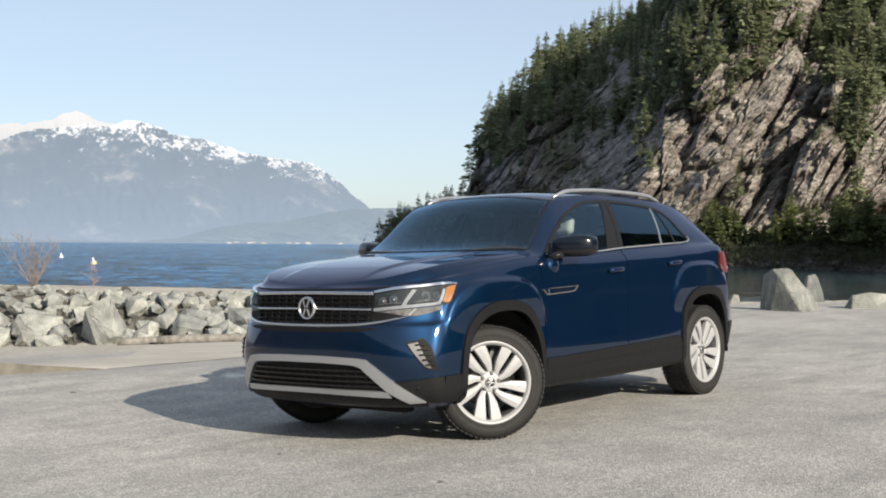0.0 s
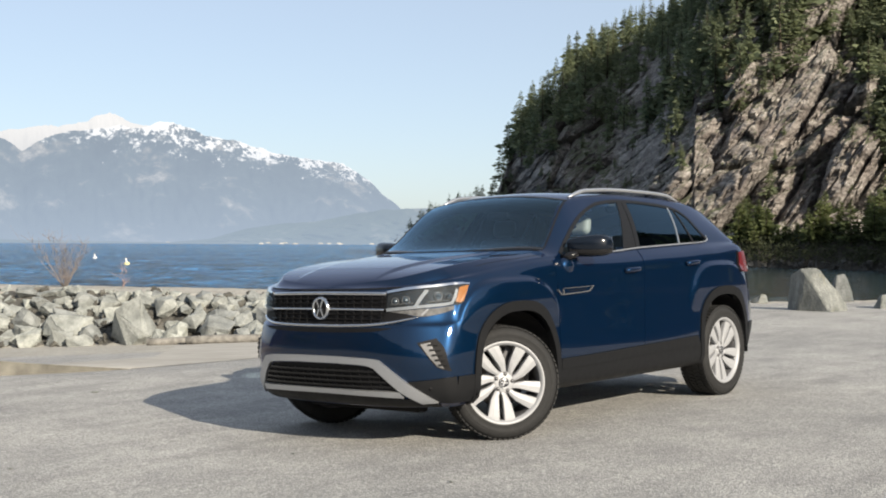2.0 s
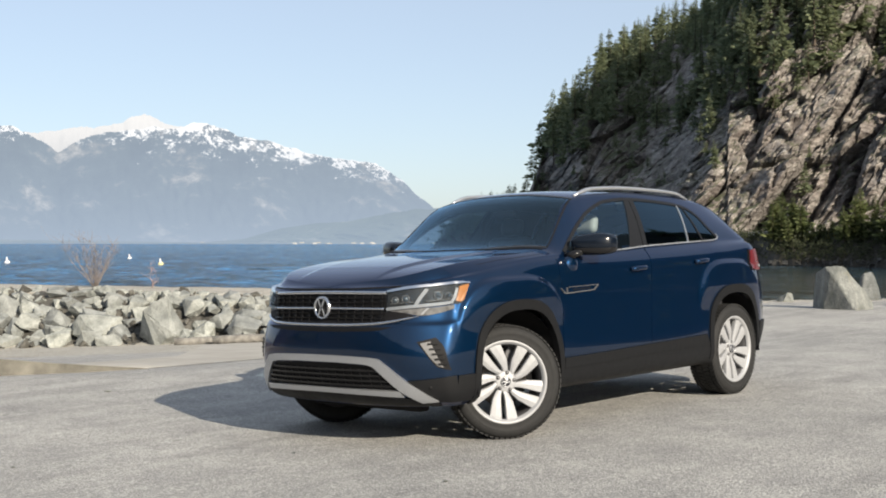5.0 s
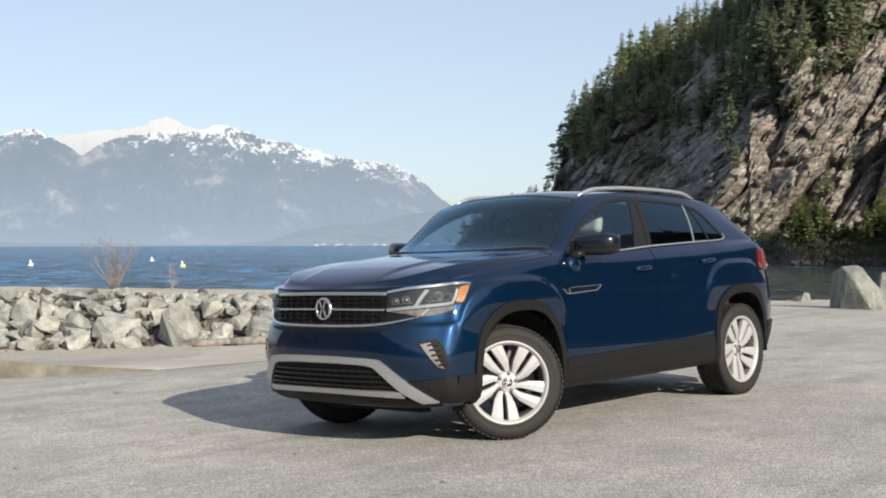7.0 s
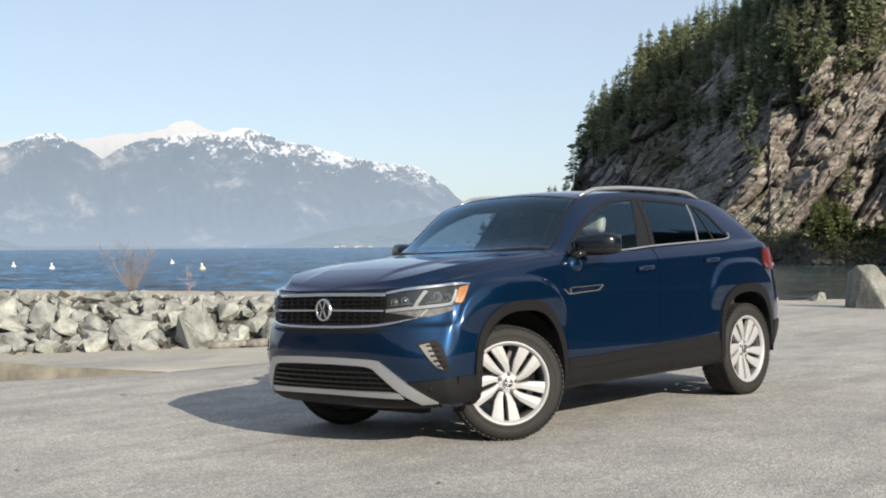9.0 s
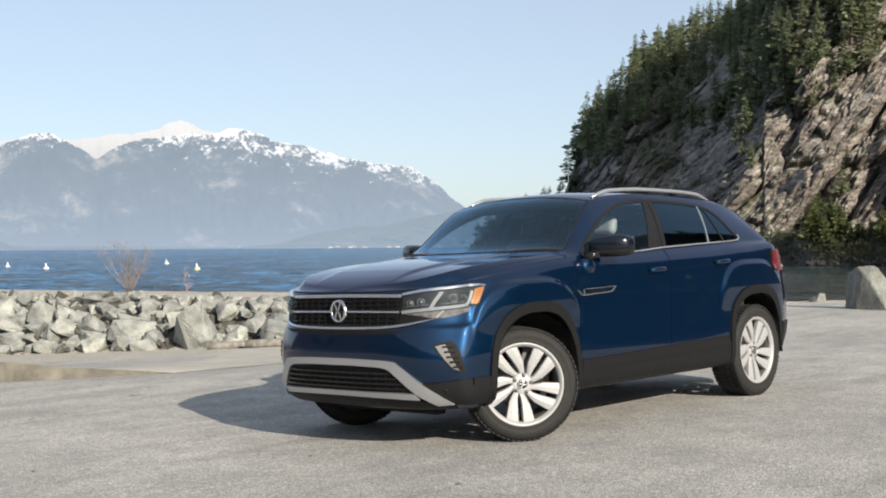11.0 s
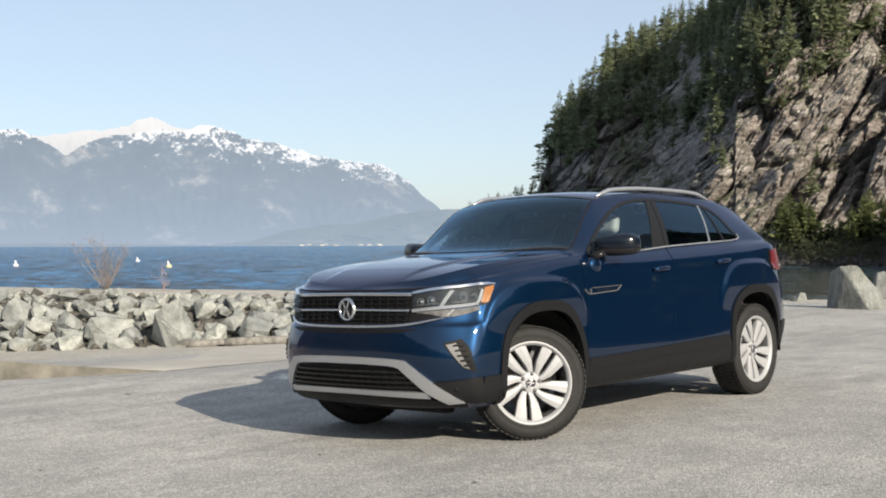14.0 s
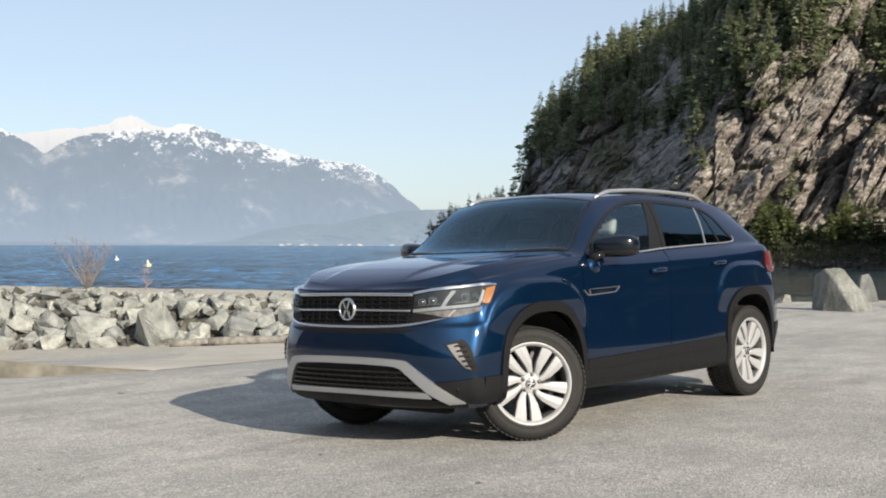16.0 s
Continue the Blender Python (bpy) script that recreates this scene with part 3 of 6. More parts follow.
WS_LOW = [(0.90, 0.79), (1.03, 0.50), (1.09, 0.25), (1.11, 0.0), (1.09, -0.25), (1.03, -0.50), (0.90, -0.79)]
WS_HIGH = [(0.415, 0.652), (0.432, 0.44), (0.44, 0.22), (0.443, 0.0), (0.44, -0.22), (0.432, -0.44), (0.415, -0.652)]
WS_HOLE = [(0.885, 0.765), (1.01, 0.50), (1.09, 0.0), (1.01, -0.50), (0.885, -0.765), (0.43, -0.632), (0.46, 0.0), (0.43, 0.632)]
RW_HOLE = [(-1.96, 0.58), (-2.16, 0.54), (-2.18, -0.54), (-1.96, -0.58)]


# wheel openings: middle, half widths and heights of the opening and of its trim
ARCHES = ((1.455, 0.410, 0.486, 0.462, 0.554), (-1.50, 0.412, 0.486, 0.472, 0.557))


def arch_at(cx, a, b, angle):
    """A point of a squarish wheel opening."""
    c, s = math.cos(angle), math.sin(angle)
    r = (abs(c / a) ** 2.7 + abs(s / b) ** 2.7) ** (-1 / 2.7)
    return cx + r * c, HUB_Z + r * s


def bodywork():
    """The painted shell with wheel arches and window openings cut in."""
    grid = shell.copy()
    inside = np.zeros((NC, NR), bool)
    lows = np.arange(NR)[None, :] < WALL_N
    reach = {}
    for cx, a, b, _, _ in ARCHES:
        dx, dz = grid[:, :, 0] - cx, grid[:, :, 2] - HUB_Z
        k = (np.abs(dx / (a + 0.02)) ** 2.7 + np.abs(dz / (b + 0.02)) ** 2.7) ** (1 / 2.7)
        reach[cx] = np.where((k < 1) & (grid[:, :, 1] > 0.5) & lows, k, 1)
        inside |= reach[cx] < 1
    flat = grid.copy()
    drop = np.zeros((NC - 1, NR - 1), bool)
    for i in range(NC - 1):
        for j in range(NR - 1):
            cs = [inside[i, j], inside[i + 1, j], inside[i + 1, j + 1], inside[i, j + 1]]
            if all(cs):
                drop[i, j] = True
                continue
            c = (grid[i, j] + grid[i + 1, j] + grid[i + 1, j + 1] + grid[i, j + 1]) / 4
            if WALL_N - 9 <= j < WALL_N + LINK_N + 4 and in_poly(c[0], c[2], SIDE_HOLE):
                drop[i, j] = True
            elif j >= WALL_N + LINK_N - 4 and (in_poly(c[0], c[1], WS_HOLE) or in_poly(c[0], c[1], RW_HOLE)):
                drop[i, j] = True
    for cx, k in reach.items():
        m = k < 1
        flat[:, :, 0] = np.where(m, cx + (grid[:, :, 0] - cx) / np.maximum(k, 0.05), flat[:, :, 0])
        flat[:, :, 2] = np.where(m, HUB_Z + (grid[:, :, 2] - HUB_Z) / np.maximum(k, 0.05), flat[:, :, 2])
    v = np.vstack([flat.reshape(-1, 3), (flat * [1, -1, 1]).reshape(-1, 3)])
    faces = []
    o = NC * NR
    for i in range(NC - 1):
        for j in range(NR - 1):
            if drop[i, j]:
                continue
            a, b, c, d = i * NR + j, (i + 1) * NR + j, (i + 1) * NR + j + 1, i * NR + j + 1
            faces.append((a, d, c, b))
            faces.append((o + a, o + b, o + c, o + d))
    bm = mesh_of(v, faces)
    bmesh.ops.delete(bm, geom=[q for q in bm.verts if not q.link_faces], context="VERTS")
    bmesh.ops.remove_doubles(bm, verts=bm.verts, dist=0.0004)
    bmesh.ops.recalc_face_normals(bm, faces=bm.faces)
    return bm


def lathe(profile, seg, about="y"):
    """A turned solid from (radius, along) rows, about the y axis."""
    bm = bmesh.new()
    rings = []
    for r, y in profile:
        rings.append([bm.verts.new((r * math.cos(2 * math.pi * k / seg), y, r * math.sin(2 * math.pi * k / seg))) for k in range(seg)])
    for a, b in zip(rings, rings[1:]):
        for k in range(seg):
            n = (k + 1) % seg
            bm.faces.new((a[k], a[n], b[n], b[k])).smooth = True
    bmesh.ops.recalc_face_normals(bm, faces=bm.faces)
    return bm


def add_box(bm, c, s, rot=None, bevel=0.0, seg=2):
    made = bmesh.ops.create_cube(bm, size=1)["verts"]
    m = Matrix.Translation(c) @ (rot or Matrix()) @ Matrix.Diagonal((*s, 1))
    bmesh.ops.transform(bm, matrix=m, verts=made)
    if bevel:
        edges = list({e for v in made for e in v.link_edges})
        bmesh.ops.bevel(bm, geom=edges, offset=bevel, segments=seg, affect="EDGES", profile=0.5)
    return bm


def box_bm(c, s, rot=None, bevel=0.0, seg=2):
    return add_box(bmesh.new(), c, s, rot, bevel, seg)


def tube_bm(pts, radius, seg=8, flat=1.0):
    """A rod along points in space."""
    bm = bmesh.new()
    pts = [Vector(p) for p in pts]
    rings = []
    for i, p in enumerate(pts):
        d = (pts[min(i + 1, len(pts) - 1)] - pts[max(i - 1, 0)]).normalized()
        a = d.cross(Vector((0, 0, 1)))
        a = (a if a.length > 1e-3 else Vector((1, 0, 0))).normalized()
        b = a.cross(d)
        r = radius[i] if hasattr(radius, "__len__") else radius
        rings.append([bm.verts.new(p + a * (r * math.cos(2 * math.pi * k / seg)) + b * (r * flat * math.sin(2 * math.pi * k / seg))) for k in range(seg)])
    for a, b in zip(rings, rings[1:]):
        for k in range(seg):
            bm.faces.new((a[k], a[(k + 1) % seg], b[(k + 1) % seg], b[k])).smooth = True
    bm.faces.new(rings[0][::-1])
    bm.faces.new(rings[-1])
    bmesh.ops.recalc_face_normals(bm, faces=bm.faces)
    return bm


def ball_bm(c, s, rot=None, sub=3, power=1.0):
    bm = bmesh.new()
    bmesh.ops.create_icosphere(bm, subdivisions=sub, radius=1)
    for v in bm.verts:
        if power != 1.0:
            v.co = Vector([math.copysign(abs(a) ** power, a) for a in v.co])
    bmesh.ops.transform(bm, matrix=Matrix.Translation(c) @ (rot or Matrix()) @ Matrix.Diagonal((*s, 1)), verts=bm.verts)
    for f in bm.faces:
        f.smooth = True
    return bm


def bm_join(bm, other):
    tmp = bpy.data.meshes.new("t")
    other.to_mesh(tmp)
    other.free()
    bm.from_mesh(tmp)
    bpy.data.meshes.remove(tmp)


def wheel(name, m, car):
    """A wheel about its own middle, outer face towards +y."""
    w = part(name, None, None, car)
    w.matrix_local = m
    # tyre: rounded side walls, a rim guard and a flat tread with blocks
    prof = [(0.276, 0.108), (0.283, 0.121), (0.292, 0.126), (0.297, 0.122), (0.318, 0.131), (0.342, 0.130), (0.364, 0.118), (0.377, 0.102), (0.379, 0.05), (0.379, -0.05), (0.377, -0.102), (0.364, -0.118), (0.342, -0.130), (0.30, -0.13), (0.268, -0.112)]
    bm = lathe(prof, 96)
    for k in range(64):
        a = 2 * math.pi * k / 64
        for row, (yy, ww, sh) in enumerate(((0.093, 0.043, 0), (0.035, 0.05, 0.5), (-0.03, 0.05, 0), (-0.091, 0.043, 0.5))):
            an = a + sh * 2 * math.pi / 64
            rot = Matrix.Rotation(-an, 4, "Y") @ Matrix.Rotation(0.25 if row % 2 else -0.25, 4, "X")
            add_box(bm, Vector((math.cos(an) * 0.3812, yy, math.sin(an) * 0.3812)), (0.010, ww, 0.028), rot)
    bm_join(bm, lathe([(0.326, 0.1305), (0.3275, 0.1335), (0.330, 0.1315)], 64))
    part("tyre", bm, RUBBER, w, "black rubber tyre with a blocky tread")
    # barrel and lip
    part("rim_barrel", lathe([(0.274, 0.118), (0.279, 0.112), (0.272, 0.098), (0.258, 0.088), (0.246, 0.05), (0.243, -0.10), (0.268, -0.115)], 64), RIM_DARK, w)
    part("rim_lip", lathe([(0.254, 0.096), (0.261, 0.110), (0.272, 0.120), (0.2825, 0.121), (0.2845, 0.115), (0.268, 0.102), (0.254, 0.090)], 80), RIM, w)
    part("brake_disc", lathe([(0.05, -0.01), (0.175, -0.01), (0.175, -0.03), (0.05, -0.03)], 40), DISC, w)
    part("brake_caliper", box_bm((0.125, -0.02, 0.105), (0.06, 0.07, 0.14), Matrix.Rotation(0.7, 4, "Y"), 0.008), RIM_DARK, w)
    # five pairs of broad spokes set askew: an even slot inside each pair, a wedge between the pairs
    for k in range(5):
        for leg in (-1, 1):
            bm = bmesh.new()
            rows = []
            for r, wide, slot, y in ((0.046, 0.024, 0.004, 0.079), (0.080, 0.044, 0.008, 0.086), (0.092, 0.045, 0.020, 0.088), (0.130, 0.061, 0.027, 0.094), (0.185, 0.074, 0.029, 0.100), (0.235, 0.086, 0.030, 0.103), (0.266, 0.094, 0.031, 0.103)):
                sweep = 0.027 - 0.19 * r
                inner, outer = slot / 2 * leg + sweep, (slot / 2 + wide) * leg + sweep
                # a flat face, a long bevel down to the wedge, a short one to the slot
                line = [(inner, y - 0.040), (inner, y - 0.010), (inner + 0.005 * leg, y - 0.002), (inner + wide * 0.55 * leg, y), (outer - 0.003 * leg, y - 0.006), (outer, y - 0.014), (outer, y - 0.040)]
                rows.append([bm.verts.new((r, yy, c)) for c, yy in line])
            n = len(rows[0])
            for a, b in zip(rows, rows[1:]):
                for i in range(n):
                    bm.faces.new((a[i], a[(i + 1) % n], b[(i + 1) % n], b[i]))
            bm.faces.new(rows[0])
            bm.faces.new(rows[-1][::-1])
            bmesh.ops.recalc_face_normals(bm, faces=bm.faces)
            bmesh.ops.rotate(bm, cent=(0, 0, 0), matrix=Matrix.Rotation(2 * math.pi * k / 5, 3, "Y"), verts=bm.verts)
            part("spoke", bm, RIM, w)
    part("hub", lathe([(0.0, 0.084), (0.058, 0.084), (0.074, 0.080), (0.080, 0.050), (0.080, 0.0)], 40), RIM, w)
    part("hub_cap", lathe([(0.0, 0.096), (0.029, 0.096), (0.035, 0.092), (0.035, 0.070)], 28), CAP_DARK, w, "dark hub cap with a bright ring")
    part("cap_ring", lathe([(0.031, 0.0965), (0.032, 0.098), (0.034, 0.0975), (0.035, 0.094)], 28), SATIN, w)
    for z, x0, a in ((0.010, 0.008, 0.42), (0.010, -0.008, -0.42), (-0.011, 0.008, -0.42), (-0.011, -0.008, 0.42)):
        part("cap_bar", box_bm((x0, 0.097, z), (0.005, 0.003, 0.024), Matrix.Rotation(a, 4, "Y")), SATIN, w)
    for k in range(5):
        a = 2 * math.pi * (k + 0.5) / 5
        c = Vector((0.060 * math.cos(a), 0, -0.060 * math.sin(a)))
        for nm, prof, mat in (("bolt_recess", [(0.0, 0.0865), (0.013, 0.0865), (0.015, 0.082)], RIM_DARK), ("wheel_bolt", [(0.0, 0.093), (0.006, 0.093), (0.0085, 0.090), (0.0085, 0.07)], BOLT)):
            bm = lathe(prof, 12)
            bmesh.ops.translate(bm, vec=c, verts=bm.verts)
            part(nm, bm, mat, w)
    return w


SPIN_FRONT, SPIN_REAR = -64, 9


def make_car():
    car = new("car")
    tagged(car, "dark blue mid-size SUV parked with front wheels turned", "car")
    car.matrix_world = CAR_POSE
    part("body", bodywork(), PAINT, car, "glossy dark blue metallic body shell")

    # underbody and wheel housings
    bm = box_bm((0, 0, 0.34), (3.9, 1.25, 0.14), None, 0.04)
    add_box(bm, (-0.02, 0, 0.36), (2.0, 1.8, 0.14), None, 0.03)
    part("underbody", bm, BLACK, car)
    for sx in (1, -1):
        for sy in (1, -1):
            bm = bmesh.new()
            seg = 24
            rows = []
            for yy in (0.955, 0.60):
                rows.append([bm.verts.new((ARCHES[0 if sx > 0 else 1][0] + 0.445 * math.cos(a), sy * yy, HUB_Z + 0.482 * math.sin(a))) for a in np.linspace(-0.1, math.pi + 0.1, seg)])
            for i in range(seg - 1):
                bm.faces.new((rows[0][i], rows[0][i + 1], rows[1][i + 1], rows[1][i])).smooth = True
            bm.faces.new(rows[1])
            part("wheel_housing", bm, BLACK, car)

    # wheels; the front pair is turned to the car's right
    for sx in (1, -1):
        for sy in (1, -1):
            turn = -34 if sx > 0 else 0
            m = pose(sx * AXLE, sy * (0.825 if sx > 0 else 0.845), HUB_Z, 0, 0, turn + (0 if sy > 0 else 180))
            wheel("wheel", m @ pose(0, 0, 0, 0, {(1, 1): SPIN_FRONT, (-1, 1): SPIN_REAR}.get((sx, sy), 0), 0), car)

    for s in (1, -1):
        # wheel arch cladding
        for k, (cx, ai, bi, ao, bo) in enumerate(ARCHES):
            ang = np.linspace((-0.22, -0.16)[k], math.pi + (0.16, 0.0)[k], 44)
            lo = [arch_at(cx, ai, bi, q) for q in ang]
            hi = [arch_at(cx, ao, bo, q) for q in ang]
            part("arch_cladding", patch(lo, hi, "y", 3, 0.014, 0.05, s, straight=True), PLASTIC, car, "dark grey plastic arch trim")
        # sill cladding: an upper band and a lower one set back
        lo = [(1.0, 0.435), (0.5, 0.44), (0, 0.45), (-0.5, 0.457), (-1.02, 0.462)]
        hi = [(0.99, 0.507), (0.5, 0.513), (0, 0.524), (-0.5, 0.534), (-0.975, 0.545)]
        sill = part("sill_cladding", patch(lo, hi, "y", 6, 0.017, 0.04, s, 10), PLASTIC, car)
        lo = [(1.02, 0.296), (0.5, 0.296), (0, 0.296), (-0.5, 0.296), (-1.06, 0.296)]
        hi = [(1.0, 0.437), (0.5, 0.442), (0, 0.452), (-0.5, 0.459), (-1.02, 0.464)]
        part("sill_skirt", patch(lo, hi, "y", 8, 0.009, 0.03, s, 10), PLASTIC, sill)
        # doors, proud of the shell by a hair, with an open gap between them
        lo = [(0.985, 0.518), (0.6, 0.522), (0.2, 0.527), (-0.138, 0.534)]
        hi = [(0.955, 1.205), (0.6, 1.224), (0.2, 1.238), (-0.250, 1.262)]
        d = part("front_door", patch(lo, hi, "y", 26, 0.0035, 0.012, s, 12), PAINT, car)
        handle(d, -0.04, 1.112, s)
        d = part("rear_door", rear_door_bm(s), PAINT, car)
        handle(d, -0.99, 1.149, s)
        # windows
        side_windows(car, s)
        # fender badge: a bright slanted outline round a dark field
        b = part("fender_badge", band([(0.972, 0.994), (0.948, 0.972), (0.915, 0.959), (0.75, 0.965), (0.585, 0.972), (0.55, 0.986), (0.514, 1.008)], 0.007, "y", 0.013, 0.013, s, 6), BADGE_GREY, car, "silver slanted fender blade")
        part("badge_blade", band([(0.885, 1.001), (0.70, 1.004), (0.525, 1.008)], 0.004, "y", 0.012, 0.012, s, 6), BADGE_GREY, b)
        part("badge_blade", band([(0.905, 0.962), (0.905, 0.980), (0.905, 0.998)], 0.007, "y", 0.014, 0.012, s, 4), BADGE_GREY, b)
        part("badge_recess", band([(0.90, 0.981), (0.72, 0.984), (0.575, 0.989)], 0.030, "y", 0.008, 0.008, s, 6), PAINT, b)
        part("badge_bar", band([(0.84, 0.982), (0.72, 0.985), (0.62, 0.988)], 0.006, "y", 0.011, 0.008, s, 6), BLACK, b)
        mirror(car, s)
        headlight(car, s)
        corner_vent(car, s)
        # roof rail on two feet
        pts = []
        for t in np.linspace(0, 1, 30):
            x = 0.33 - 1.66 * t
            p, n = on_skin(x, s * 0.628, "z")
            lift = 0.030 * min(1, t * 9, (1 - t) * 9)
            pts.append(p + Vector((0, 0, 0.004 + lift)))
        part("roof_rail", tube_bm(pts, [0.009, 0.014] + [0.019] * 26 + [0.014, 0.009], 12, 0.85), SATIN, car, "satin silver roof rail")
        # tail lamp round the corner
        tl = part("tail_lamp", patch([(-1.83, 1.065), (-1.98, 1.052), (-2.10, 1.050), (-2.20, 1.055)], [(-1.87, 1.222), (-1.98, 1.236), (-2.08, 1.228), (-2.15, 1.205)], "y", 6, 0.018, 0.03, s, 5), RED, car, "red tail lamp")
        part("lamp_band", patch([(-2.05, 1.075), (-2.13, 1.075), (-2.20, 1.08)], [(-2.05, 1.10), (-2.12, 1.10), (-2.18, 1.10)], "y", 2, 0.022, 0.02, s, 4), LAMP_WHITE, tl)
        part("lamp_edge", band([(-1.815, 1.055), (-1.835, 1.14), (-1.86, 1.232)], 0.014, "y", 0.014, 0.02, s, 4), BLACK, tl)
        part("rear_lamp", patch([(s * 0.45, 1.02), (s * 0.6, 1.03), (s * 0.74, 1.04)], [(s * 0.42, 1.12), (s * 0.6, 1.13), (s * 0.73, 1.14)], "-x", 4, 0.01, 0.02, 1, 4), RED, car)
        # bonnet shut line and the belt's bright strip
        part("bonnet_gap", band([(1.02, s * 0.848), (1.3, s * 0.842), (1.5, s * 0.832), (1.72, s * 0.82)], 0.003, "z", 0.001, 0.004, 1, 8, 1), BLACK, car)

    # front: grille, bars, emblem
    grille = part("grille", patch([(-0.545, 0.815), (-0.3, 0.806), (0, 0.803), (0.3, 0.806), (0.545, 0.815)], [(-0.545, 1.012), (-0.3, 1.016), (0, 1.018), (0.3, 1.016), (0.545, 1.012)], "x", 10, 0.003, 0.03, 1, 8), BLACK, car, "black grille with chrome bars")
    for q in (1, -1):
        part("grille_wing", patch([(q * 0.54, 0.815), (q * 0.62, 0.832), (q * 0.71, 0.858)], [(q * 0.54, 0.905), (q * 0.62, 0.896), (q * 0.71, 0.868)], "x", 4, 0.003, 0.02, 1, 5), BLACK, grille)
    line = [(-0.545, 1.018), (-0.3, 1.022), (0, 1.024), (0.3, 1.022), (0.545, 1.018)]
    part("grille_bar", bar_x(line, 0.023, 0.018), CHROME, grille, "bright chrome bar")
    line = [(-0.535, 0.915), (-0.3, 0.918), (0, 0.919), (0.3, 0.918), (0.535, 0.915)]
    part("grille_bar", bar_x(line, 0.016, 0.018), CHROME, grille, "bright chrome bar")
    line = [(-0.735, 0.863), (-0.685, 0.852), (-0.585, 0.832), (-0.45, 0.818), (-0.2, 0.811), (0, 0.810), (0.2, 0.811), (0.45, 0.818), (0.585, 0.832), (0.685, 0.852), (0.735, 0.863)]
    part("grille_bar", bar_x(line, 0.018, 0.012, 0.04, 6, taper=[0.004, 0.015, 0.018, 0.018, 0.018, 0.018, 0.018, 0.018, 0.015, 0.004]), CHROME, grille, "bright chrome bar")
    for z in (0.985, 0.956, 0.883, 0.850):
        line = [(-0.535, z - 0.003), (-0.3, z), (0, z), (0.3, z), (0.535, z - 0.003)]
        part("grille_slat", band(line, 0.008, "x", 0.016, 0.016, 1, 8, 1), GLOSS_BLACK, grille)
    for k in range(15):
        y = -0.51 + 1.02 * k / 14
        if abs(y) > 0.085:
            for z0, z1 in ((0.930, 1.004), (0.826, 0.908)):
                part("grille_rib", patch([(y - 0.004, z0), (y + 0.004, z0)], [(y - 0.004, z1), (y + 0.004, z1)], "x", 2, 0.012, 0.012, 1, straight=True), BLACK, grille)
            for z in (0.968, 0.868):
                part("grille_stud", patch([(y - 0.012, z - 0.004), (y + 0.012, z - 0.004)], [(y - 0.012, z + 0.004), (y + 0.012, z + 0.004)], "x", 1, 0.019, 0.008, 1, straight=True), PILLAR, grille)
    emblem(car)
    # bonnet's front shut line, and the dark slot under the grille
    part("bonnet_gap", band([(-0.62, 1.056), (-0.5, 1.051), (-0.3, 1.047), (0, 1.045), (0.3, 1.047), (0.5, 1.051), (0.62, 1.056)], 0.010, "x", 0.002, 0.006, 1, 8, 1), BLACK, car)
    part("bumper_slot", band([(-0.60, 0.795), (-0.45, 0.785), (0, 0.779), (0.45, 0.785), (0.60, 0.795)], 0.026, "x", 0.002, 0.006, 1, 10, 2, taper=[0.004, 0.026, 0.028, 0.026, 0.004]), BLACK, car)
    # bumper: black mouth, silver frame, lower lip and corner cladding
    mouth = part("lower_grille", patch([(-0.65, 0.385), (-0.4, 0.388), (0, 0.389), (0.4, 0.388), (0.65, 0.385)], [(-0.47, 0.545), (-0.25, 0.556), (0, 0.558), (0.25, 0.556), (0.47, 0.545)], "x", 6, 0.004, 0.02, 1, 6), BLACK, car)
    for z, half in ((0.420, 0.60), (0.452, 0.57), (0.486, 0.54), (0.520, 0.50)):
        part("mouth_slat", band([(-half, z), (-0.3, z), (0, z), (0.3, z), (half, z)], 0.012, "x", 0.016, 0.014, 1, 8, 1), GLOSS_BLACK, mouth)
    for k in range(15):
        y = -0.52 + 1.04 * k / 14
        part("mouth_rib", patch([(y - 0.005, 0.402), (y + 0.005, 0.402)], [(y - 0.005, 0.528), (y + 0.005, 0.528)], "x", 3, 0.011, 0.012, 1, straight=True), BLACK, mouth)
    lo = [(0.745, 0.318), (0.695, 0.353), (0.639, 0.399), (0.532, 0.508), (0.458, 0.556), (0.25, 0.568), (0, 0.569)]
    hi = [(0.822, 0.322), (0.757, 0.392), (0.673, 0.470), (0.562, 0.569), (0.50, 0.598), (0.26, 0.609), (0, 0.611)]
    part("bumper_frame", patch(lo + flip(lo[:-1])[::-1], hi + flip(hi[:-1])[::-1], "x", 4, 0.024, 0.03, 1, 6), SATIN, car, "satin silver bumper frame")
    lo = [(0.66, 0.352), (0.4, 0.360), (0, 0.364), (-0.4, 0.360), (-0.66, 0.352)]
    hi = [(0.645, 0.390), (0.4, 0.394), (0, 0.395), (-0.4, 0.394), (-0.645, 0.390)]
    part("skid_strip", patch(lo, hi, "x", 3, 0.022, 0.03, 1, 8), SATIN, car)
    lo = [(0.80, 0.285), (0.5, 0.290), (0, 0.294), (-0.5, 0.290), (-0.80, 0.285)]
    hi = [(0.82, 0.325), (0.5, 0.350), (0, 0.360), (-0.5, 0.350), (-0.82, 0.325)]
    part("front_lip", patch(lo, hi, "x", 4, 0.012, 0.03, 1, 8), PLASTIC, car)
    part("air_deflector", box_bm((1.95, 0, 0.245), (0.10, 1.06, 0.08), None, 0.02), BLACK, car)
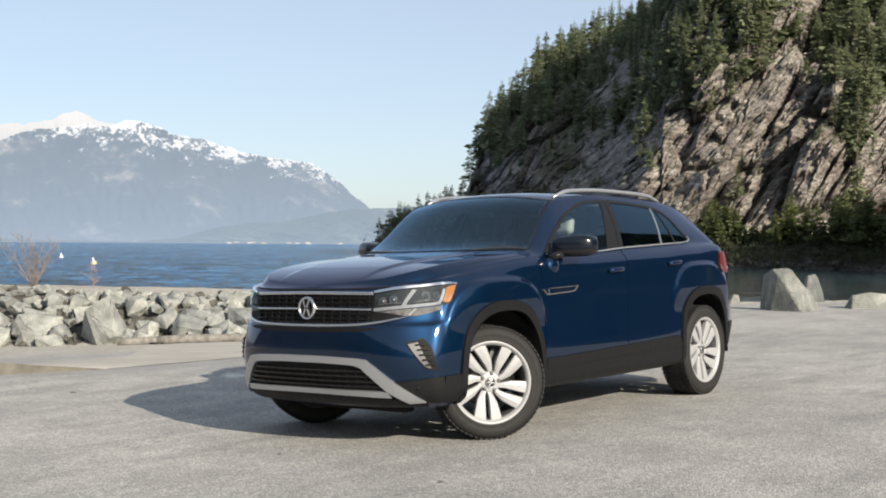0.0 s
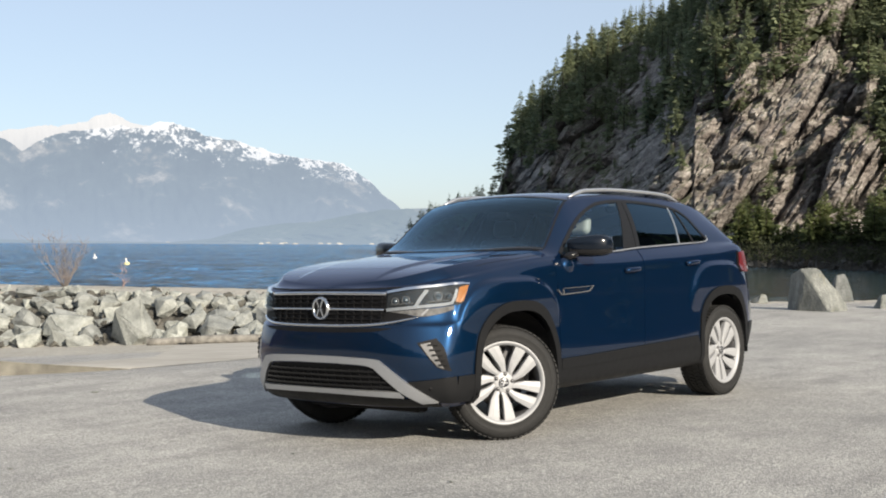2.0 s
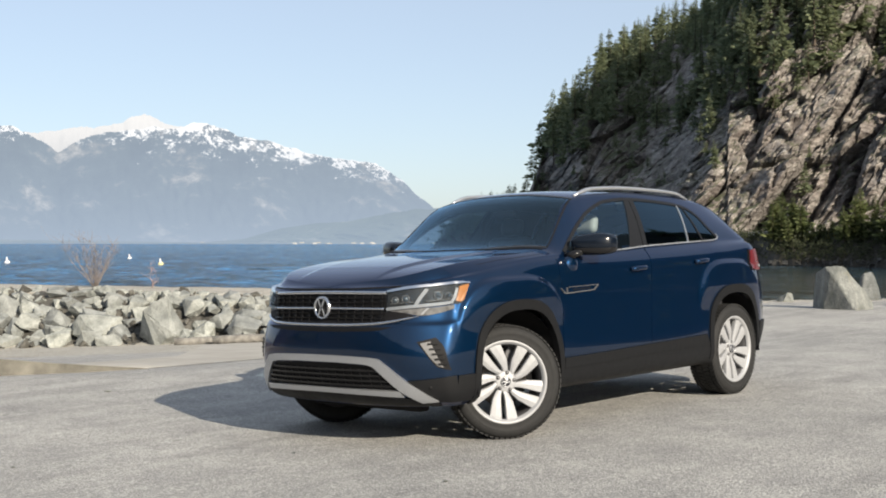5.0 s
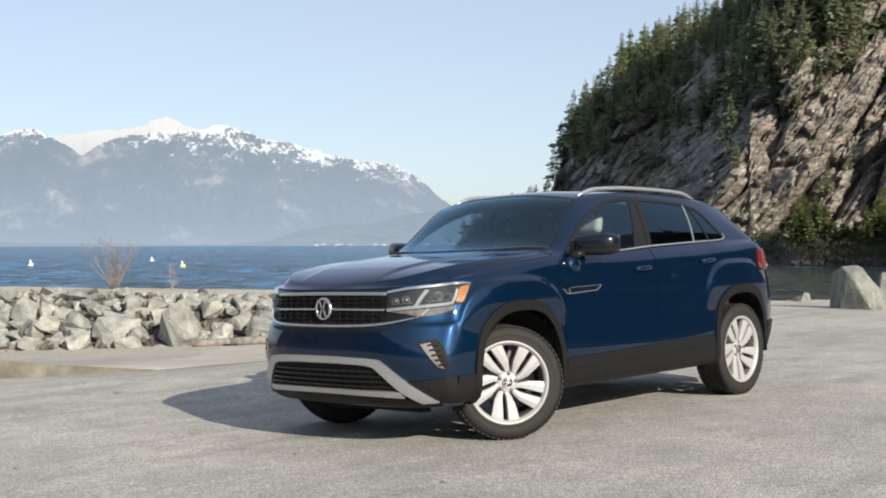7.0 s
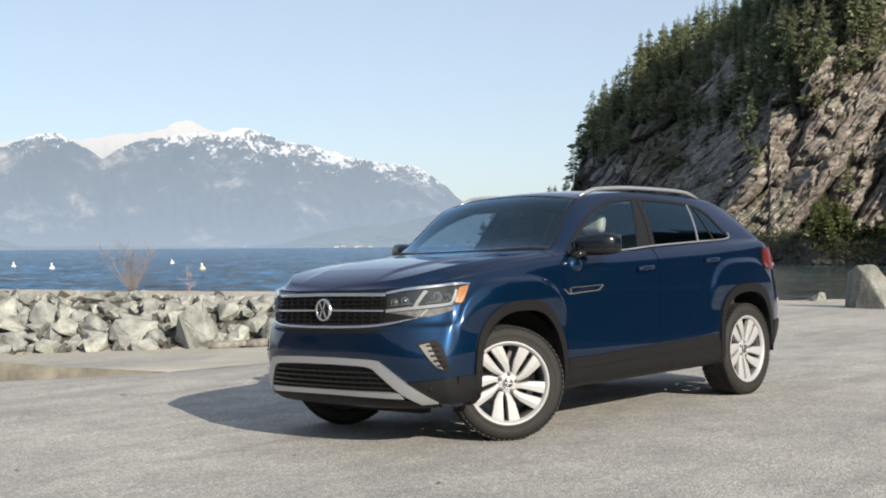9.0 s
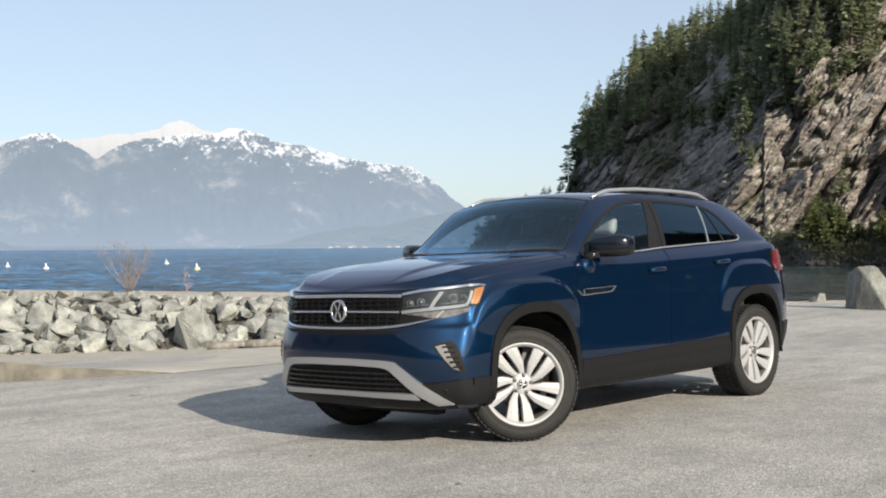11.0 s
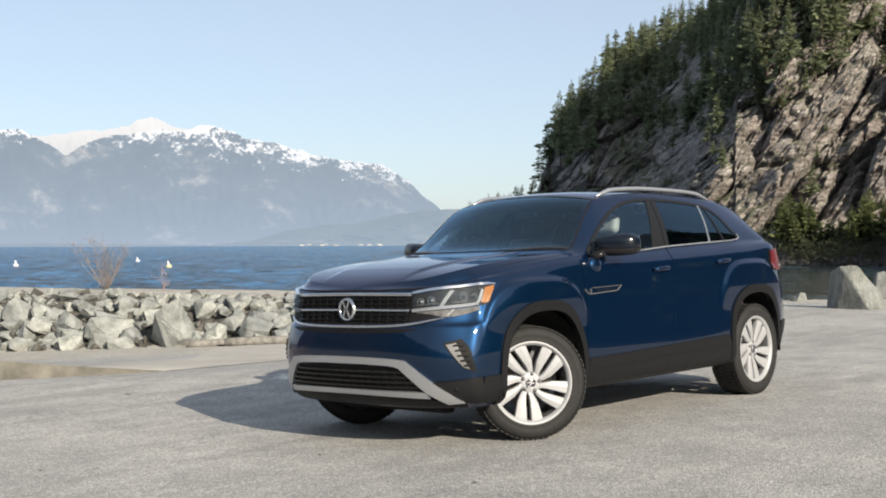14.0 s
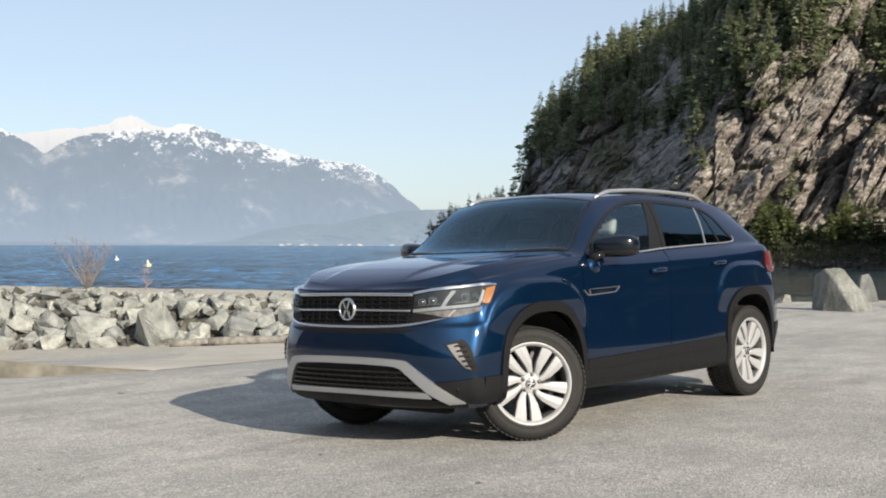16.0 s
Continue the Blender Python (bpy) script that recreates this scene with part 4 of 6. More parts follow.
    for s in (1, -1):
        lo = [(s * 0.815, 0.318), (s * 0.86, 0.310), (s * 0.905, 0.310)]
        hi = [(s * 0.70, 0.452), (s * 0.82, 0.462), (s * 0.915, 0.478)]
        part("corner_cladding", patch(lo, hi, "x", 6, 0.012, 0.02, 1, 6), PLASTIC, car)
        p, n = on_skin(s * 0.807, 0.406, "x")
        bm = lathe([(0.0, 0.004), (0.011, 0.004), (0.013, 0.0)], 14)
        bmesh.ops.transform(bm, matrix=Matrix.Translation(p + n * 0.012) @ n.to_track_quat("Y", "Z").to_matrix().to_4x4(), verts=bm.verts)
        part("parking_sensor", bm, BLACK, car)
        # side cladding ahead of the front wheel
        part("arch_cladding", patch([(2.05, 0.310), (1.97, 0.31), (1.88, 0.31)], [(2.05, 0.476), (1.97, 0.478), (1.88, 0.480)], "y", 4, 0.012, 0.02, s, 5), PLASTIC, car)
    windscreen(car)
    interior(car)
    # rear
    part("rear_glass", patch([(-2.16, 0.60), (-2.18, 0.3), (-2.19, 0), (-2.18, -0.3), (-2.16, -0.60)], [(-1.86, 0.62), (-1.875, 0.3), (-1.88, 0), (-1.875, -0.3), (-1.86, -0.62)], "z", 8, 0.004, 0.005, 1, 6), GLASS_DARK, car)
    part("rear_bumper", patch([(-0.75, 0.38), (0, 0.38), (0.75, 0.38)], [(-0.78, 0.60), (0, 0.62), (0.78, 0.60)], "-x", 5, 0.014, 0.03, 1, 10), PLASTIC, car)
    for s in (1, -1):
        part("rear_cladding", patch([(-1.97, 0.36), (-2.15, 0.38), (-2.32, 0.39)], [(-1.99, 0.60), (-2.15, 0.60), (-2.30, 0.60)], "y", 5, 0.013, 0.03, s, 6), PLASTIC, car)
    part("roof_spoiler", spoiler_bm(), PAINT, car)
    part("roof_aerial", ball_bm((-1.25, 0, 1.655), (0.09, 0.022, 0.05)), PAINT, car)
    return car


def spoiler_bm():
    bm = bmesh.new()
    rows = []
    for y in np.linspace(-0.60, 0.60, 25):
        e = 1 - abs(y / 0.60) ** 4
        x1 = -1.90 - 0.07 * e
        p0, _ = on_skin(-1.55, y, "z")
        p1, _ = on_skin(-1.78, y, "z")
        rows.append([bm.verts.new(q) for q in ((-1.55, y, p0.z + 0.003), (-1.68, y, (p0.z + p1.z) / 2 + 0.010), (-1.78, y, p1.z + 0.010), (x1, y, p1.z - 0.020), (x1 + 0.008, y, p1.z - 0.040), (-1.80, y, p1.z - 0.05))])
    for a, b in zip(rows, rows[1:]):
        for i in range(5):
            bm.faces.new((a[i], a[i + 1], b[i + 1], b[i])).smooth = i < 3
    bmesh.ops.recalc_face_normals(bm, faces=bm.faces)
    return bm


def rear_door_bm(s):
    """The rear door: its back edge follows the wheel arch."""
    cx, _, _, ao, bo = ARCHES[1]
    front, back = [], []
    for t in np.linspace(0, 1, 34):
        z = 0.537 + (1.268 - 0.537) * t
        front.append((-0.150 - 0.118 * t, z))
        z2 = 0.548 + (1.305 - 0.548) * t
        k = min(1.0, (z2 - HUB_Z) / (bo + 0.03))
        arch = cx + (ao + 0.03) * (1 - k**2.7) ** (1 / 2.7)
        back.append((max(arch, -1.20 - 0.05 * t), z2))
    return patch(front, back, "y", 30, 0.0035, 0.012, s, straight=True)


def handle(door, x, z, s):
    p, n = on_skin(x, z, "y", s)
    bm = bmesh.new()
    pts = [p + Vector((0.095, s * 0.012, -0.004)), p + Vector((0.075, s * 0.034, 0)), p + Vector((0.0, s * 0.042, 0.004)), p + Vector((-0.075, s * 0.034, 0.006)), p + Vector((-0.095, s * 0.012, 0.006))]
    h = part("door_handle", tube_bm(cat_rom([list(q) for q in pts], 4), 0.014, 8, 1.3), PAINT, door, "body-coloured door handle")
    part("handle_recess", patch([(x - 0.07, z - 0.022), (x, z - 0.028), (x + 0.07, z - 0.022)], [(x - 0.07, z + 0.018), (x, z + 0.024), (x + 0.07, z + 0.018)], "y", 3, 0.0055, 0.006, s, 5), PAINT, door)


def side_windows(car, s):
    part("window_surround", band(LOOP, 0.024, "y", 0.006, 0.02, s, 8), PILLAR, car)
    part("belt_strip", band([(0.80, 1.236)] + GLASS_LOW[1:-1] + [(-1.43, 1.328), (-1.478, 1.345), (-1.47, 1.375)], 0.010, "y", 0.012, 0.02, s, 8), SATIN, car, "bright strip under the windows")
    # panes: x ranges at the bottom and at the top
    for name, b0, b1, t0, t1, mat in (("front_window", 0.80, -0.075, 0.36, -0.258, GLASS_FRONT), ("rear_window", -0.315, -0.96, -0.375, -1.025, GLASS_DARK), ("quarter_window", -0.978, -1.207, -1.040, -1.096, GLASS_DARK), ("quarter_window", -1.228, -1.475, -1.108, -1.40, GLASS_DARK)):
        lo, hi = [], []
        for t in np.linspace(0, 1, 16):
            xb, xt = b0 + (b1 - b0) * t, t0 + (t1 - t0) * t
            if name == "front_window":
                # the raked front edge follows the outer line
                xt = 0.80 + (t1 - 0.80) * t
                xb = min(0.80, b0 + (b1 - b0) * t)
            lo.append((xb, glass_z(xb, GLASS_LOW) - 0.004))
            hi.append((xt, glass_z(xt, LOOP)))
        part(name, patch(lo, hi, "y", 10, 0.001, 0.004, s, straight=True), mat, car, "tinted side window")
    # pillars
    part("pillar_trim", patch([(-0.065, 1.272), (-0.255, 1.284)], [(-0.250, 1.655), (-0.315, 1.658)], "y", 8, 0.005, 0.02, s, straight=True), PILLAR, car)
    part("pillar_trim", patch([(-0.262, 1.284), (-0.320, 1.287)], [(-0.322, 1.658), (-0.382, 1.656)], "y", 8, 0.006, 0.02, s, straight=True), PILLAR, car)
    part("window_bar", patch([(-0.963, 1.31), (-0.976, 1.311)], [(-1.026, 1.618), (-1.038, 1.616)], "y", 8, 0.008, 0.02, s, straight=True), SATIN, car)
    part("window_bar", patch([(-1.205, 1.318), (-1.230, 1.319)], [(-1.094, 1.608), (-1.112, 1.602)], "y", 8, 0.006, 0.02, s, straight=True), PILLAR, car)


def windscreen(car):
    part("windscreen", patch(WS_LOW, WS_HIGH, "z", 12, 0.002, 0.005, 1, 6), GLASS_SCREEN, car, "laminated windscreen")
    # dark ceramic edge and A pillars
    part("screen_edge", band([(0.91, 0.795)] + WS_LOW[1:-1] + [(0.91, -0.795)], 0.03, "z", 0.005, 0.01, 1, 8), GLOSS_BLACK, car)
    part("screen_edge", band([(0.40, 0.66)] + WS_HIGH[1:-1] + [(0.40, -0.66)], 0.03, "z", 0.005, 0.01, 1, 8), GLOSS_BLACK, car)
    for s in (1, -1):
        part("screen_edge", band([(0.90, s * 0.79), (0.66, s * 0.722), (0.41, s * 0.655)], 0.010, "z", 0.004, 0.01, 1, 8), BLACK, car)
    # cowl
    part("cowl", band([(0.95, 0.79), (1.065, 0.50), (1.14, 0.0), (1.065, -0.50), (0.95, -0.79)], 0.03, "z", 0.004, 0.02, 1, 8), BLACK, car)


def mirror(car, s):
    base, _ = on_skin(0.80, 1.19, "y", s)
    c = Vector((0.62, s * 1.015, 1.312))
    # housing: a rounded box, taller and squarer at its outer end, raked at the front
    bm = ball_bm(Vector(), (0.098, 0.143, 0.080), None, 4, 0.70)
    for v in bm.verts:
        o = v.co.y * s / 0.150
        v.co.z *= 0.90 + 0.12 * o
        v.co.x -= 0.050 * o + 0.020 * o * max(0, v.co.x / 0.098)
        if v.co.z < -0.035:
            v.co.z = -0.035 + (v.co.z + 0.035) * 0.3
    bmesh.ops.translate(bm, vec=c, verts=bm.verts)
    m = part("door_mirror", bm, MIRROR_CAP, car, "glossy blue-black door mirror")
    bm = ball_bm(Vector(), (0.096, 0.140, 0.052), None, 4, 0.72)
    for v in bm.verts:
        o = v.co.y * s / 0.147
        v.co.x -= 0.050 * o + 0.020 * o * max(0, v.co.x / 0.096)
    bmesh.ops.translate(bm, vec=c + Vector((-0.003, 0, -0.036)), verts=bm.verts)
    part("mirror_bowl", bm, GLOSS_BLACK, m, "black lower bowl")
    part("mirror_foot", tube_bm([base + Vector((0.0, -s * 0.03, 0.02)), base + Vector((-0.03, s * 0.05, 0.055)), c + Vector((0.0, -s * 0.10, -0.060))], [0.036, 0.026, 0.028], 12), GLOSS_BLACK, m)
    part("mirror_glass", box_bm(c + Vector((-0.098, 0, 0.0)), (0.006, 0.22, 0.105), Matrix.Rotation(s * 0.32, 4, "Z"), 0.003), MIRROR, m)
    part("mirror_signal", tube_bm([c + Vector((0.112, -s * 0.05, -0.012)), c + Vector((0.060, s * 0.06, -0.012)), c + Vector((-0.03, s * 0.143, -0.010))], 0.005, 6), PILLAR, m)
    # rounded base on the door
    part("mirror_base", ball_bm(base + Vector((-0.01, -s * 0.01, -0.030)), (0.078, 0.045, 0.066), None, 3, 0.9), PAINT, m)


def headlight(car, s):
    lo = [(0.545, 0.905), (0.65, 0.915), (0.75, 0.922), (0.83, 0.928), (0.872, 0.936)]
    hi = [(0.55, 1.018), (0.65, 1.034), (0.75, 1.047), (0.83, 1.057), (0.868, 1.062)]
    side = lambda pts: [(s * a, b) for a, b in pts]
    h = part("headlight", patch(side(lo), side(hi), "x", 8, 0.003, 0.02, 1, 6), LAMP_HOUSING, car, "clear LED headlight with a bright running strip")
    part("running_strip", band(side([(0.548, 0.911), (0.65, 0.921), (0.75, 0.930), (0.83, 0.938), (0.868, 0.946)]), 0.020, "x", 0.016, 0.016, 1, 6), LAMP_WHITE, h, "white running strip")
    part("running_strip", band(side([(0.712, 0.93), (0.728, 0.975), (0.752, 1.035)]), 0.018, "x", 0.014, 0.014, 1, 5), LAMP_WHITE, h, "white running strip")
    part("running_strip", band([(2.030, 0.945), (2.012, 0.975), (1.985, 1.035)], 0.014, "y", 0.014, 0.014, s, 5), LAMP_WHITE, h, "white running strip")
    part("lamp_brow", band(side([(0.548, 1.024), (0.65, 1.040), (0.75, 1.053), (0.83, 1.063), (0.875, 1.069)]), 0.014, "x", 0.024, 0.026, 1, 6), CHROME, h, "chrome brow")
    part("lamp_brow", band([(2.0, 1.066), (1.95, 1.070), (1.885, 1.066)], 0.010, "y", 0.018, 0.022, s, 5), CHROME, h, "chrome brow")
    for y, z, r in ((0.600, 0.967, 0.024), (0.662, 0.975, 0.026), (0.800, 0.993, 0.028), (0.845, 0.992, 0.020)):
        p, n = on_skin(s * y, z, "x")
        turn = n.to_track_quat("Y", "Z").to_matrix().to_4x4()
        bm = lathe([(0.0, 0.010), (r * 0.55, 0.006), (r * 0.8, -0.002)], 18)
        bmesh.ops.transform(bm, matrix=Matrix.Translation(p + n * 0.011) @ turn, verts=bm.verts)
        part("projector", bm, LENS, h, "dark glass projector lens")
        bm = lathe([(r * 0.8, -0.004), (r * 0.86, 0.004), (r, 0.002), (r * 1.05, -0.01)], 18)
        bmesh.ops.transform(bm, matrix=Matrix.Translation(p + n * 0.011) @ turn, verts=bm.verts)
        part("projector_ring", bm, BADGE_GREY, h)
    part("lamp_shelf", band(side([(0.57, 0.945), (0.64, 0.950), (0.70, 0.955)]), 0.006, "x", 0.012, 0.012, 1, 5), LAMP_LOWER, h)
    part("lamp_shelf", band(side([(0.755, 0.957), (0.80, 0.961), (0.85, 0.966)]), 0.006, "x", 0.012, 0.012, 1, 5), LAMP_LOWER, h)
    part("lamp_side", patch([(2.035, 0.935), (1.99, 0.935), (1.958, 0.950)], [(1.99, 1.058), (1.94, 1.064), (1.888, 1.062)], "y", 5, 0.003, 0.02, s, 5), LAMP_HOUSING, h)
    part("amber_marker", patch([(2.008, 0.955), (1.980, 0.948), (1.955, 0.958)], [(1.966, 1.046), (1.93, 1.054), (1.890, 1.059)], "y", 5, 0.010, 0.016, s, 6), AMBER, h, "amber side marker")
    part("lower_lamp", patch(side([(0.56, 0.900), (0.667, 0.885), (0.74, 0.866), (0.81, 0.876), (0.88, 0.905)]), side([(0.56, 0.903), (0.667, 0.908), (0.74, 0.914), (0.81, 0.919), (0.876, 0.930)]), "x", 4, 0.006, 0.014, 1, 5), LAMP_LOWER, h, "pale lower reflector")
    part("lower_trim", band(side([(0.745, 0.872), (0.757, 0.895), (0.77, 0.914)]), 0.010, "x", 0.009, 0.012, 1, 4), LAMP_WHITE, h)
    part("lamp_glass", patch(side(lo), side(hi), "x", 8, 0.025, 0.004, 1, 6), GLASS_CLEAR, h)


def corner_vent(car, s):
    side = lambda pts: [(s * a, b) for a, b in pts]
    v = part("corner_vent", patch(side([(0.756, 0.700), (0.803, 0.628), (0.853, 0.538)]), side([(0.840, 0.726), (0.888, 0.650), (0.908, 0.512)]), "x", 6, 0.004, 0.02, 1, 6), BLACK, car, "corner air vent with a silver blade")
    part("vent_blade", patch(side([(0.772, 0.690), (0.811, 0.622), (0.858, 0.543)]), side([(0.818, 0.700), (0.850, 0.624), (0.884, 0.532)]), "x", 6, 0.010, 0.014, 1, 6), VENT_GREY, v, "satin silver blade")
    for k in range(5):
        t = (k + 0.6) / 5.2
        z = 0.704 - 0.165 * t
        y1 = float(np.interp(t, [0, 0.5, 1], [0.846, 0.884, 0.902]))
        y0 = float(np.interp(t, [0, 0.5, 1], [0.800, 0.832, 0.868]))
        part("vent_slat", band(side([(y0, z - 0.002), ((y0 + y1) / 2, z), (y1, z + 0.001)]), 0.011, "x", 0.018, 0.014, 1, 4, 1), BLACK, v)


def emblem(car):
    p, n = on_skin(0, 0.922, "x")
    place = Matrix.Translation(p + Vector((0.010, 0, 0))) @ Matrix.Diagonal((1, 1.06, 1.06, 1)) @ Matrix.Rotation(math.radians(-90), 4, "Z")
    e = part("emblem", None, None, car)
    e.matrix_local = place
    disc = lathe([(0.0, 0.018), (0.060, 0.018), (0.068, 0.010), (0.070, 0.0), (0.070, -0.02)], 36)
    part("emblem_disc", disc, GLOSS_BLACK, e)
    part("emblem_ring", lathe([(0.058, 0.018), (0.062, 0.027), (0.069, 0.025), (0.075, 0.010), (0.075, -0.015)], 40), CHROME, e, "chrome ring")
    for z, x0, a in ((0.030, 0.018, 0.42), (0.030, -0.018, -0.42), (-0.026, 0.018, -0.42), (-0.026, -0.018, 0.42)):
        part("emblem_bar", box_bm((x0, 0.021, z), (0.011, 0.008, 0.055), Matrix.Rotation(a, 4, "Y"), 0.002), CHROME, e)


def interior(car):
    bm = box_bm((-0.35, 0, 0.62), (2.5, 1.62, 0.06), None, 0.01)
    part("cabin_floor", bm, CABIN, car)
    # dashboard with a cowl over the instruments
    bm = box_bm((0.86, 0, 1.06), (0.42, 1.50, 0.26), None, 0.06, 4)
    add_box(bm, (0.70, 0.38, 1.19), (0.22, 0.36, 0.07), None, 0.03, 3)
    part("dashboard", bm, CABIN, car)
    part("door_lining", box_bm((-0.35, 0.83, 1.0), (2.3, 0.05, 0.5), None, 0.02), CABIN, car)
    part("door_lining", box_bm((-0.35, -0.83, 1.0), (2.3, 0.05, 0.5), None, 0.02), CABIN, car)
    for s in (1, -1):
        seat = part("front_seat", box_bm((0.17, s * 0.38, 0.86), (0.52, 0.50, 0.16), None, 0.06, 4), SHADED_LEATHER, car, "leather seat in a shaded tone with a headrest in a sunlit one" if s > 0 else "leather seat in a shaded tone")
        part("seat_back", box_bm((-0.10, s * 0.38, 1.13), (0.15, 0.46, 0.54), Matrix.Rotation(-0.28, 4, "Y"), 0.06, 4), SHADED_LEATHER, seat)
        # sun on the left headrest and shade elsewhere are put into the leather colours
        part("headrest", box_bm((-0.17, s * 0.38, 1.475), (0.09, 0.22, 0.15), Matrix.Rotation(-0.2, 4, "Y"), 0.045, 4), SUNLIT_LEATHER if s > 0 else SHADED_LEATHER, seat)
        for q in (-0.06, 0.06):
            part("headrest_post", tube_bm([(-0.17, s * 0.38 + q, 1.34), (-0.17, s * 0.38 + q, 1.44)], 0.007, 6), CHROME, seat)
    bench = part("rear_bench", box_bm((-1.0, 0, 0.88), (0.5, 1.36, 0.16), None, 0.06, 4), SHADED_LEATHER, car)
    part("bench_back", box_bm((-1.28, 0, 1.15), (0.15, 1.36, 0.52), Matrix.Rotation(-0.3, 4, "Y"), 0.06, 4), SHADED_LEATHER, bench)
    for y in (-0.42, 0.42):
        part("headrest", box_bm((-1.38, y, 1.44), (0.09, 0.24, 0.14), Matrix.Rotation(-0.2, 4, "Y"), 0.04, 4), SHADED_LEATHER, bench)
    # steering wheel
    bm = bmesh.new()
    n, mseg = 32, 8
    rings = []
    for k in range(n):
        a = 2 * math.pi * k / n
        rings.append([bm.verts.new(((0.185 + 0.016 * math.cos(b)) * math.cos(a), (0.185 + 0.016 * math.cos(b)) * math.sin(a), 0.016 * math.sin(b))) for b in np.linspace(0, 2 * math.pi, mseg, endpoint=False)])
    for k in range(n):
        a, b = rings[k], rings[(k + 1) % n]
        for i in range(mseg):
            bm.faces.new((a[i], a[(i + 1) % mseg], b[(i + 1) % mseg], b[i])).smooth = True
    add_box(bm, (0, 0, 0), (0.36, 0.03, 0.015))
    add_box(bm, (0, 0, 0.0), (0.11, 0.10, 0.03), None, 0.01)
    bmesh.ops.transform(bm, matrix=Matrix.Translation((0.50, 0.38, 1.12)) @ Matrix.Rotation(math.radians(65), 4, "Y"), verts=bm.verts)
    bmesh.ops.recalc_face_normals(bm, faces=bm.faces)
    part("steering_wheel", bm, CABIN, car)
    part("rear_view_mirror", ball_bm((0.40, 0, 1.565), (0.03, 0.11, 0.035), None, 3, 0.7), BLACK, car)
    # a lining under roof and pillars
    g = shell[:, WALL_N + LINK_N - 2 :, :].copy()
    v = np.vstack([g.reshape(-1, 3), (g * [1, -1, 1]).reshape(-1, 3)]) - [0, 0, 0.03]
    nr = g.shape[1]
    faces = []
    for i in range(NC - 1):
        if not (-1.75 < g[i, 0, 0] < 0.36):
            continue
        for j in range(nr - 1):
            a, b, c, d = i * nr + j, (i + 1) * nr + j, (i + 1) * nr + j + 1, i * nr + j + 1
            o = NC * nr
            faces.append((a, b, c, d))
            faces.append((o + a, o + d, o + c, o + b))
    bm = mesh_of(v, faces)
    bmesh.ops.delete(bm, geom=[q for q in bm.verts if not q.link_faces], context="VERTS")
    part("roof_lining", bm, LINING, car)
    part("parking_tag", box_bm((-0.40, -0.745, 1.357), (0.075, 0.004, 0.075), Matrix.Rotation(0.30, 4, "X")), PAPER, car, "small pale tag beside the inner pillar")

# ---------------------------------------------------------------- ground, ramp and jetty
TILT_X, TILT_Y = -0.0110, 0.0106
SEA_Z = -2.8
WALL_AT, WALL_ALONG, WALL_OUT = Vector((-13.69, -25.57)), Vector((0.359, -0.933)).normalized(), Vector((0.933, 0.359)).normalized()


def wall_coords(x, y):
    p = Vector((x, y)) - WALL_AT
    return p.dot(WALL_ALONG), -p.dot(WALL_OUT)


def ramp_z(x, y):
    plane = TILT_X * max(-60, min(60, x)) + TILT_Y * max(-60, min(60, y))
    # the lot leans more to the water where the car stands
    plane += 0.020 * max(-1.3, min(7.0, y))
    u = -0.4685 * x - 0.7816 * y
    v = 0.816 * x - 0.561 * y + 0.14
    s = max(0.0, u - 3.645)
    drop = 0.073 * s * min(1, s / 1.5)
    return plane - min(drop, 2.2) * smooth01(-6.5, -2.0, v)


def ground_z(x, y):
    """Height of the lot, which falls as a boat ramp to the foot of the stone jetty."""
    base = ramp_z(x, y)
    # the lot's edge above the cove
    beyond = (x + 16.39) * -0.71 + (y + 6.14) * -0.704
    a = base - 4.5 * smooth01(0.4, 7.0, beyond) if beyond > 0.4 else base
    q, w = wall_coords(x, y)
    if w > -0.3:
        up = -0.32 + 0.04 * noise.noise(Vector((x * 0.6, y * 0.6, 0)))
        jet = base + (up - base) * smooth01(-0.3, 2.9, w)
        if w > 7.2:
            jet = up - 4.5 * smooth01(7.2, 13.5, w)
        end = smooth01(-17, -11, q)
        jet = -4.6 + (jet + 4.6) * end
        return max(a, jet) if beyond > 0.4 and q < -8 else jet
    v = 0.816 * x - 0.561 * y + 0.14
    if beyond > 0.4:
        return a + (base - a) * smooth01(-7.0, -4.0, v)
    return a


def make_ground():
    def axis(lo, hi, step, far):
        mid = list(np.arange(lo, hi, step))
        out = [lo - step * 1.35**k for k in range(1, 40)]
        out2 = [hi + step * 1.35**k for k in range(1, 40)]
        return sorted([-far] + [v for v in out if v > -far] + mid + [v for v in out2 if v < far] + [far])

    xs, ys = axis(-28, 12, 0.4, 4500), axis(-46, 10, 0.4, 4500)
    verts = [(x, y, ground_z(x, y)) for x in xs for y in ys]
    ny = len(ys)
    faces = [(i * ny + j, (i + 1) * ny + j, (i + 1) * ny + j + 1, i * ny + j + 1) for i in range(len(xs) - 1) for j in range(ny - 1)]
    me = data_mesh("ground", verts, faces, [ASPHALT, GRAVEL, SHADE_WET_ROCK], True)
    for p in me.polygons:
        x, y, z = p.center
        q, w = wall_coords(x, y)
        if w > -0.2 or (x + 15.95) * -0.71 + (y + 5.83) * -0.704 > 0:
            # the slope under the jetty stones has the gaps' shade as its colour
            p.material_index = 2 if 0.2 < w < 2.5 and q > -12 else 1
    tagged(new("ground", me), "worn grey asphalt lot falling to a boat ramp", "ground", kind="structure")


make_ground()


def flat_sheet(name, pts, z, mat, label):
    me = data_mesh(name, [(x, y, z) for x, y in pts], [tuple(range(len(pts)))], mat)
    return tagged(new(name, me), label, "water", kind="structure")


